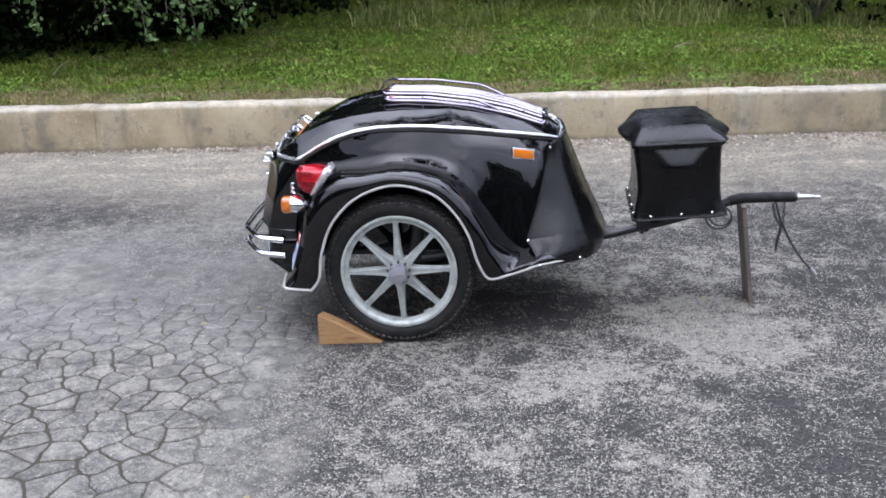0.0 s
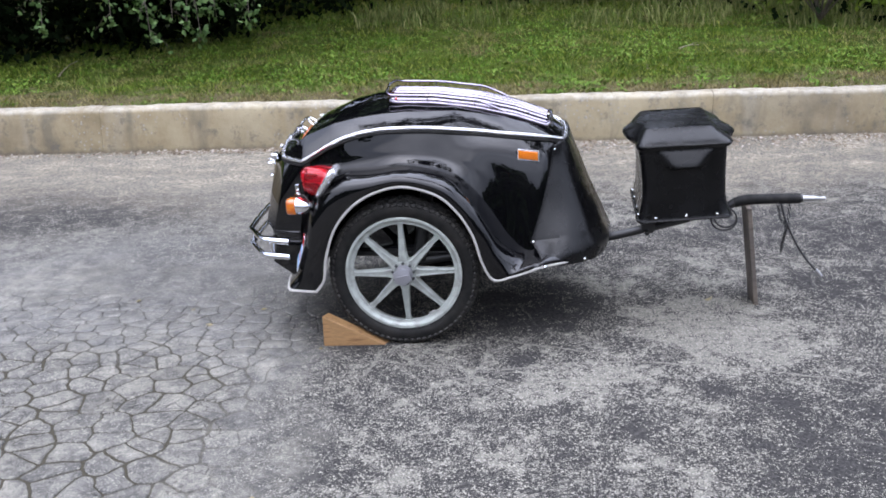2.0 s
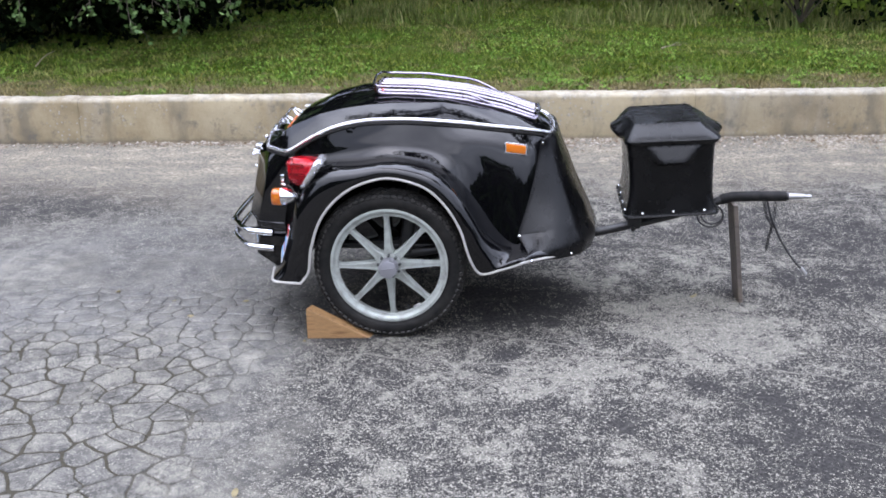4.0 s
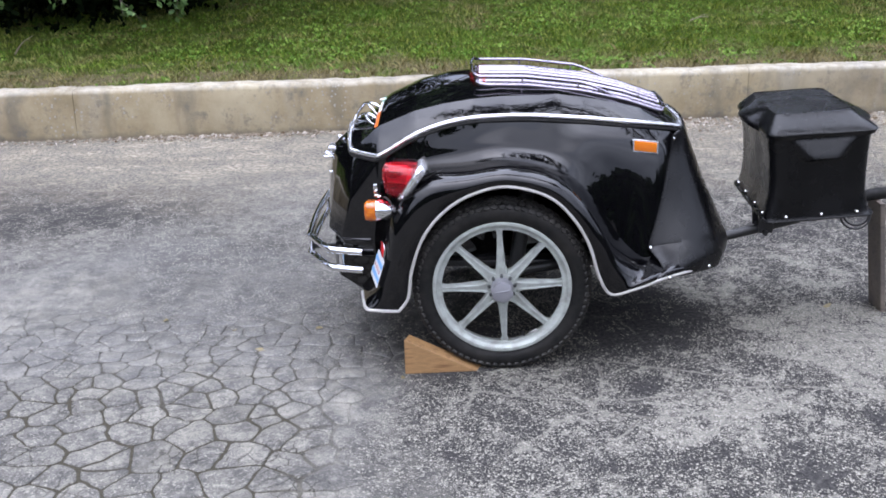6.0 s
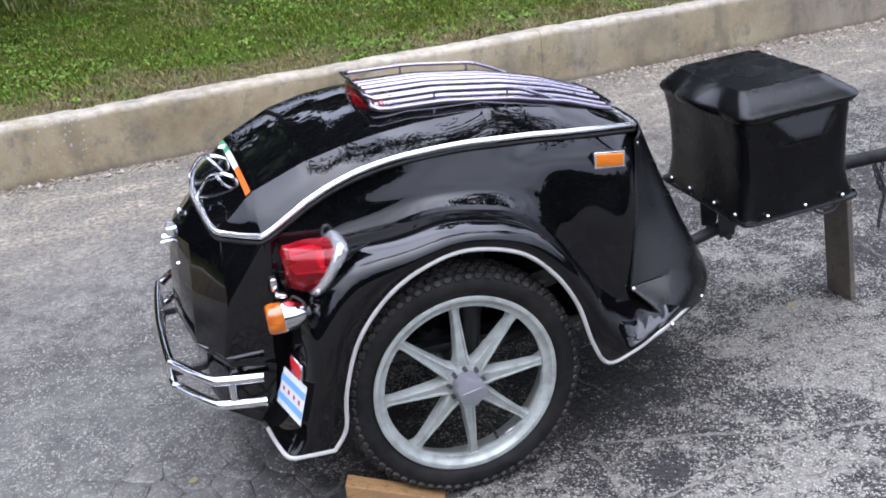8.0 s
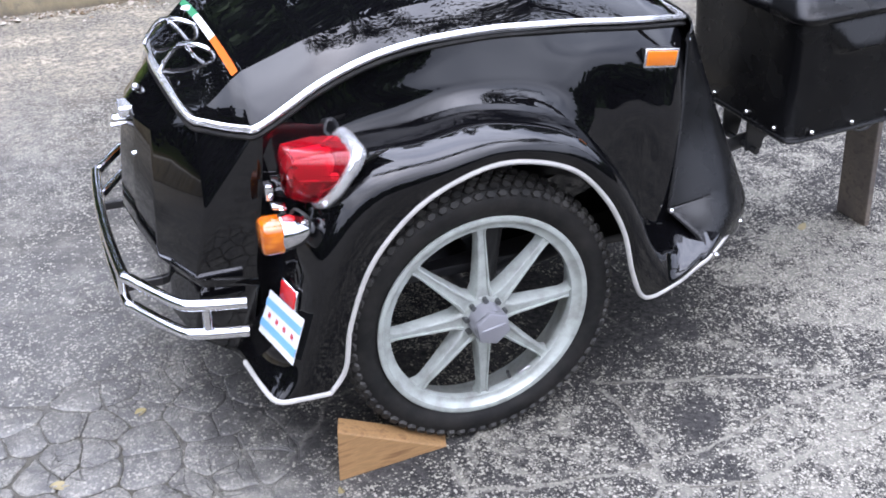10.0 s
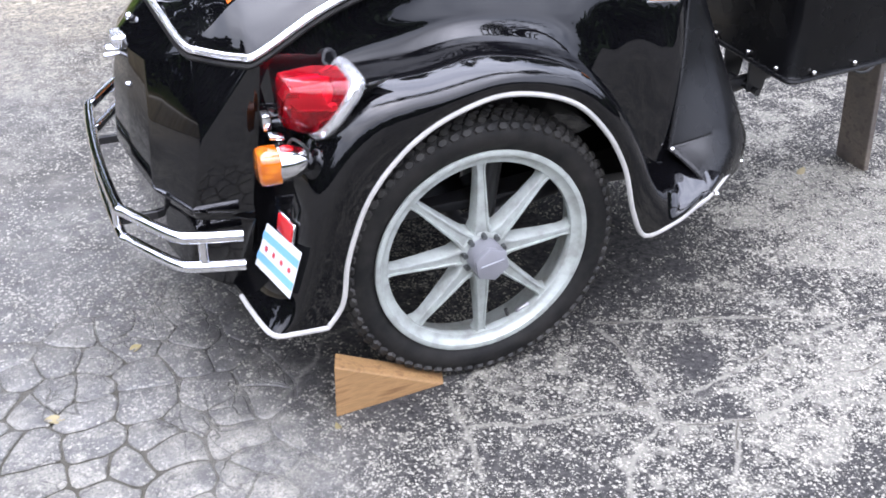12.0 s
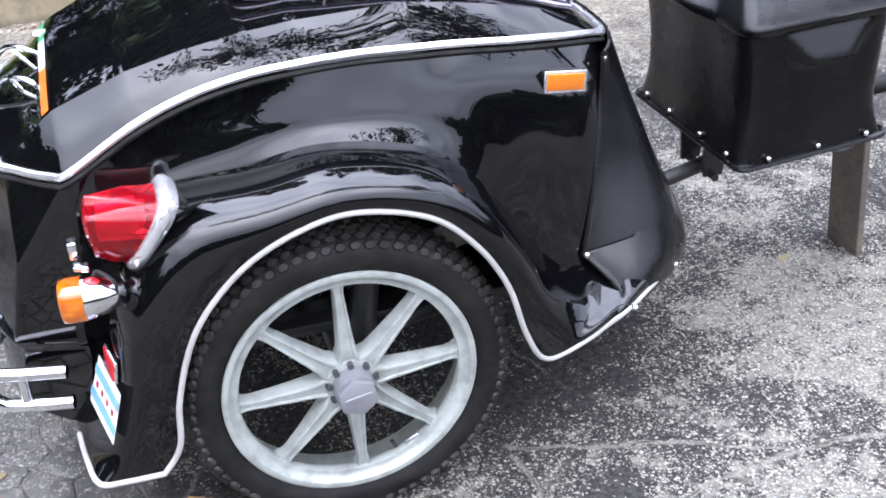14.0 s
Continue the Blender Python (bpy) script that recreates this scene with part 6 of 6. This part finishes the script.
def build_tongue():
    path = curve([(0.55, 0.52, 0.300), (0.80, 0.52, 0.295), (1.00, 0.52, 0.338), (1.22, 0.52, 0.397), (1.36, 0.52, 0.446), (1.43, 0.52, 0.474), (1.50, 0.52, 0.480), (1.69, 0.52, 0.483)], 6)
    part("tongue", tube(path, 0.019, 14), BLACK, TRAILER, "black steel drawbar")
    part("grip_sleeve", tube([(1.40, 0.52, 0.464), (1.45, 0.52, 0.478), (1.55, 0.52, 0.482), (1.68, 0.52, 0.484)], 0.023, 14), RUBBER, TRAILER)
    coup = lathe([(0.0, 0.10), (0.007, 0.098), (0.010, 0.088), (0.006, 0.078), (0.009, 0.072), (0.012, 0.05), (0.013, 0.0), (0.0, -0.01)], (1.69, 0.52, 0.484), "x", 16)
    part("coupler", coup, STEEL, TRAILER, "bare steel swivel coupler")
    part("box_bracket", join(prism([(1.00, 0.46, 0.34), (1.05, 0.46, 0.34), (1.07, 0.46, 0.46), (0.99, 0.46, 0.46)], (0, 0.008, 0), 0.001, 1), prism([(1.00, 0.57, 0.34), (1.05, 0.57, 0.34), (1.07, 0.57, 0.46), (0.99, 0.57, 0.46)], (0, 0.008, 0), 0.001, 1), tube([(1.02, 0.44, 0.345), (1.02, 0.60, 0.345)], 0.010, 10)), BLACK, TRAILER, "black steel clamp bracket")
    rail = prism([(0.98, 0.30, 0.452), (1.34, 0.30, 0.478), (1.34, 0.30, 0.462), (0.98, 0.30, 0.436)], (0, 0.46, 0), 0.003, 1)
    part("box_tray", rail, BLACK, TRAILER)
    # safety chain, wiring and a coil of cable
    rng = random.Random(3)
    pts = curve([(1.585, 0.50, 0.462), (1.600, 0.49, 0.40), (1.625, 0.49, 0.36), (1.615, 0.49, 0.30), (1.61, 0.49, 0.25)], 5)
    links = []
    for i in range(0, len(pts) - 1):
        p, q = pts[i], pts[i + 1]
        d = (q - p).normalized()
        s = Vector((0, 1, 0)) if i % 2 else d.cross(Vector((0, 1, 0))).normalized()
        m = (p + q) / 2
        links.append(tube([m + 0.012 * math.cos(t) * d + 0.006 * math.sin(t) * s for t in (2 * math.pi * k / 10 for k in range(10))], 0.0022, 5, closed=True))
    part("chain", join(*links), BLACK, TRAILER, "short dark safety chain")
    part("chain", join(*[tube([Vector((1.64, 0.53, 0.455 - 0.018 * i)) + 0.011 * math.cos(t) * Vector((-0.25, 0, 1)) + 0.006 * math.sin(t) * (Vector((1, 0, 0.25)) if i % 2 else Vector((0, 1, 0))) for t in (2 * math.pi * k / 10 for k in range(10))], 0.0022, 5, closed=True) for i in range(6)]), BLACK, TRAILER, "short dark safety chain")
    lead = curve([(1.60, 0.52, 0.47), (1.615, 0.50, 0.41), (1.635, 0.49, 0.36), (1.67, 0.49, 0.29), (1.72, 0.48, 0.215), (1.765, 0.47, 0.165)], 6)
    part("wiring_lead", tube(lead, 0.005, 8), CABLE, TRAILER, "black wiring lead hanging from the drawbar")
    part("plug", tube([(1.762, 0.47, 0.170), (1.785, 0.468, 0.142)], 0.009, 10), STEEL, TRAILER)
    for k in range(2):
        coil = [Vector((1.345 + 0.010 * k, 0.42 + 0.02 * k, 0.420)) + (0.055 - 0.008 * k) * Vector((math.cos(t), 0.25 * math.sin(t), 0.85 * math.sin(t))) for t in (2 * math.pi * j / 26 for j in range(26))]
        part("cable_coil", tube(coil, 0.004, 7, closed=True), CABLE, TRAILER)


def build_box():
    box = thing("tongue_box", (1.15, 0.525, 0.45), "black vinyl-covered tongue box with a flared lid", "box")
    Y0, Y1 = 0.268, 0.785
    def ring(x0, x1, y0, y1, z0, z1, r, bulge=0.0, n=5):
        """A rounded rectangle; z0 at the rear end, z1 at the front end."""
        pts = []
        for cx, cy, a in ((x1 - r, y1 - r, 0), (x0 + r, y1 - r, 90), (x0 + r, y0 + r, 180), (x1 - r, y0 + r, 270)):
            for k in range(n):
                t = radians(a + 90 * k / (n - 1))
                x, y = cx + r * math.cos(t), cy + r * math.sin(t)
                pts.append((x, y))
        out = []
        m = len(pts)
        for i in range(m):
            a, b = Vector(pts[i]), Vector(pts[(i + 1) % m])
            steps = 16 if (i + 1) % n == 0 else 1
            for s in range(steps):
                q = a.lerp(b, s / steps)
                f = (q.x - x0) / (x1 - x0)
                out.append(Vector((q.x, q.y, z0 + (z1 - z0) * f)))
        return out
    levels = [(0.972, 1.350, Y0, Y1, 0.452, 0.482, 0.03), (0.975, 1.345, Y0 + 0.004, Y1 - 0.004, 0.468, 0.498, 0.035), (0.985, 1.330, Y0 + 0.012, Y1 - 0.012, 0.55, 0.575, 0.04), (0.978, 1.325, Y0 + 0.010, Y1 - 0.01, 0.66, 0.685, 0.04), (0.965, 1.325, Y0 + 0.006, Y1 - 0.006, 0.735, 0.76, 0.04), (0.963, 1.328, Y0 + 0.008, Y1 - 0.008, 0.770, 0.79, 0.04)]
    rows = [ring(*l) for l in levels]
    cols = [curve([r[j] for r in rows], 8) for j in range(len(rows[0]))]
    bm = grid(list(zip(*cols)), close_v=True)
    bm.faces.new([bm.verts.new(p) for p in rows[0]])
    # the pocket below the lid stands out like a wedge on both long sides
    for v in bm.verts:
        p = v.co
        if p.y < Y0 + 0.05 or p.y > Y1 - 0.05:
            drop = (0.762 + 0.06 * (p.x - 1.15)) - p.z
            reach = 0.118 - 0.62 * max(drop - 0.01, 0)
            side = min(max((reach - abs(p.x - 1.155)) / 0.022, 0), 1)
            f = min(max(drop / 0.062, 0), 1) if drop < 0.068 else max(0, 1 - (drop - 0.068) / 0.016)
            v.co.y += (-1 if p.y < 0.5 else 1) * 0.032 * f * side
    bmesh.ops.remove_doubles(bm, verts=bm.verts[:], dist=1e-5)
    for v in bm.verts:
        p = v.co
        v.co.y += 0.0035 * noise.noise((p.x * 8, p.z * 8, p.y * 3))
        v.co.x += 0.0035 * noise.noise((p.y * 8, p.z * 8, p.x * 3 + 4))
    bmesh.ops.recalc_face_normals(bm, faces=bm.faces[:])
    part("cover_body", bm, VINYL, box, "black vinyl cover", angle=70)
    lid = [(0.958, 1.338, Y0 - 0.004, Y1 + 0.004, 0.755, 0.778, 0.045), (0.952, 1.342, Y0 - 0.010, Y1 + 0.010, 0.766, 0.789, 0.045), (0.956, 1.340, Y0 - 0.006, Y1 + 0.006, 0.782, 0.803, 0.045), (0.988, 1.270, Y0 + 0.062, Y1 - 0.062, 0.832, 0.848, 0.03), (0.996, 1.262, Y0 + 0.070, Y1 - 0.070, 0.834, 0.850, 0.026), (1.06, 1.2, Y0 + 0.15, Y1 - 0.15, 0.836, 0.85, 0.02)]
    rows = [ring(*l) for l in lid]
    # the handles at both ends push the flared edge outwards in the middle
    for i, row in enumerate(rows[:4]):
        for p in row:
            e = max(0.0, 1 - ((p.y - 0.525) / 0.11) ** 2) ** 0.6
            if p.x < 1.0:
                p.x -= 0.045 * e * (1.0, 1.0, 0.9, 0.2)[i]
                p.z += 0.018 * e * (1, 1, 1, 0.2)[i]
            elif p.x > 1.28:
                p.x += 0.035 * e * (1.0, 1.0, 0.9, 0.2)[i]
    cols = [curve([r[j] for r in rows], 3) for j in range(len(rows[0]))]
    bm = grid(list(zip(*cols)), close_v=True)
    bm.faces.new([bm.verts.new(p) for p in rows[-1]])
    bm.faces.new([bm.verts.new(p) for p in rows[0]])
    bmesh.ops.remove_doubles(bm, verts=bm.verts[:], dist=1e-5)
    bmesh.ops.recalc_face_normals(bm, faces=bm.faces[:])
    lid = part("lid_cover", bm, VINYL, box, "padded vinyl lid with rounded end handles", angle=50)
    for x, z in ((1.04, 0.470), (1.166, 0.481), (1.292, 0.490)):
        for y in (Y0 - 0.003, Y1 + 0.003):
            part("stud", ball((x, y, z), 0.007, n=6), STUD, box)
    for y in (0.33, 0.45, 0.60, 0.72):
        part("stud", ball((0.972, y, 0.466), 0.007, n=6), STUD, box)
    hem = [p for p in ring(0.968, 1.354, Y0 - 0.004, Y1 + 0.004, 0.450, 0.480, 0.03)]
    part("hem", tube(hem, 0.007, 7, closed=True), VINYL, box)


def build_chock():
    """A sawn triangle of pine behind the wheel."""
    p = [(-0.347, -0.052, 0.0), (-0.090, -0.030, 0.0), (-0.347, -0.052, 0.135)]
    bm = prism(p, (0.016, 0.048, 0), 0.002, 1)
    ch = tagged(part("wheel_chock", bm, FRESH, angle=30), "sawn pine wedge chocked behind the tyre", "wheel chock")
    return ch


def build_prop():
    """A leaning board that holds the drawbar up."""
    b = [Vector((1.498, 0.590, 0.0)), Vector((1.505, 0.468, 0.0)), Vector((1.526, 0.470, 0.0)), Vector((1.519, 0.592, 0.0))]
    bm = prism(b, (-0.058, -0.012, 0.455), 0.002, 1)
    tagged(part("prop_board", bm, OLDWOOD, angle=30), "weathered grey board propping up the drawbar", "board")


def build_leaf(x, y, size, turn, seed):
    rows = []
    for i in range(9):
        t = i / 8
        w = size * 0.32 * math.sin(math.pi * t) ** 0.8 + 0.0006
        rows.append([Vector((size * (t - 0.5), s * w, 0.0025 + abs(s) * 0.006 * math.sin(3 * t + seed) + 0.004 * t)) for s in (-1, -0.5, 0, 0.5, 1)])
    bm = grid(rows)
    m = pose(x, y, 0.003, 0, 0, turn)
    for v in bm.verts:
        v.co = m @ v.co
    lowest = min(v.co.z for v in bm.verts)
    for v in bm.verts:
        v.co.z -= lowest - 0.0015
    bmesh.ops.recalc_face_normals(bm, faces=bm.faces[:])
    ob = part("fallen_leaf", bm, DRYLEAF)
    tagged(ob, "small curled dry yellow leaf on the asphalt", "leaf", "fallen leaves")


def build_twig(points, seed):
    """A bare stick lying in the grass, with a short fork."""
    rng = random.Random(seed)
    pts = [Vector((x, y, bank_z(x, y) + 0.022 + 0.006 * (k % 2))) for k, (x, y) in enumerate(points)]
    path = curve(pts, 6)
    fork = path[len(path) // 2]
    side = fork + Vector((rng.uniform(0.04, 0.08), rng.uniform(-0.05, 0.05), 0.02))
    bm = join(tube(path, 0.007, 7, r_end=0.003), tube([fork, fork.lerp(side, 0.5) + Vector((0, 0, 0.006)), side], 0.004, 6, r_end=0.002))
    tagged(part("twig", bm, STICK, angle=60), "bare pale dead stick lying in the grass", "twig", "dead sticks")


lot = build_ground()
build_kerb()
build_bank()
build_trees()
build_tub()
build_lid()
for flip in (False, True):
    build_fender(flip)
    build_wheel(flip)
    build_lights(flip)
build_running_gear()
build_decals()
build_bumper()
build_tape(build_tail_fittings())
build_rack()
build_apron()
build_tongue()
build_box()
build_chock()
build_prop()
for k, (x, y, s, turn) in enumerate(((-0.711, 0.334, 0.05, 30), (-0.905, 0.143, 0.06, -15), (-1.041, 0.324, 0.035, 60), (-0.353, -0.085, 0.03, 100), (1.314, 0.527, 0.05, 20), (-0.321, -1.264, 0.045, 80), (-1.341, 0.415, 0.035, 10))):
    build_leaf(x, y, 0.7 * s, turn, k)
build_twig([(-3.70, 4.76), (-3.78, 5.12), (-3.85, 5.50)], 1)
build_twig([(1.70, 5.78), (1.80, 5.90), (1.90, 5.98)], 2)
break_up(lot)
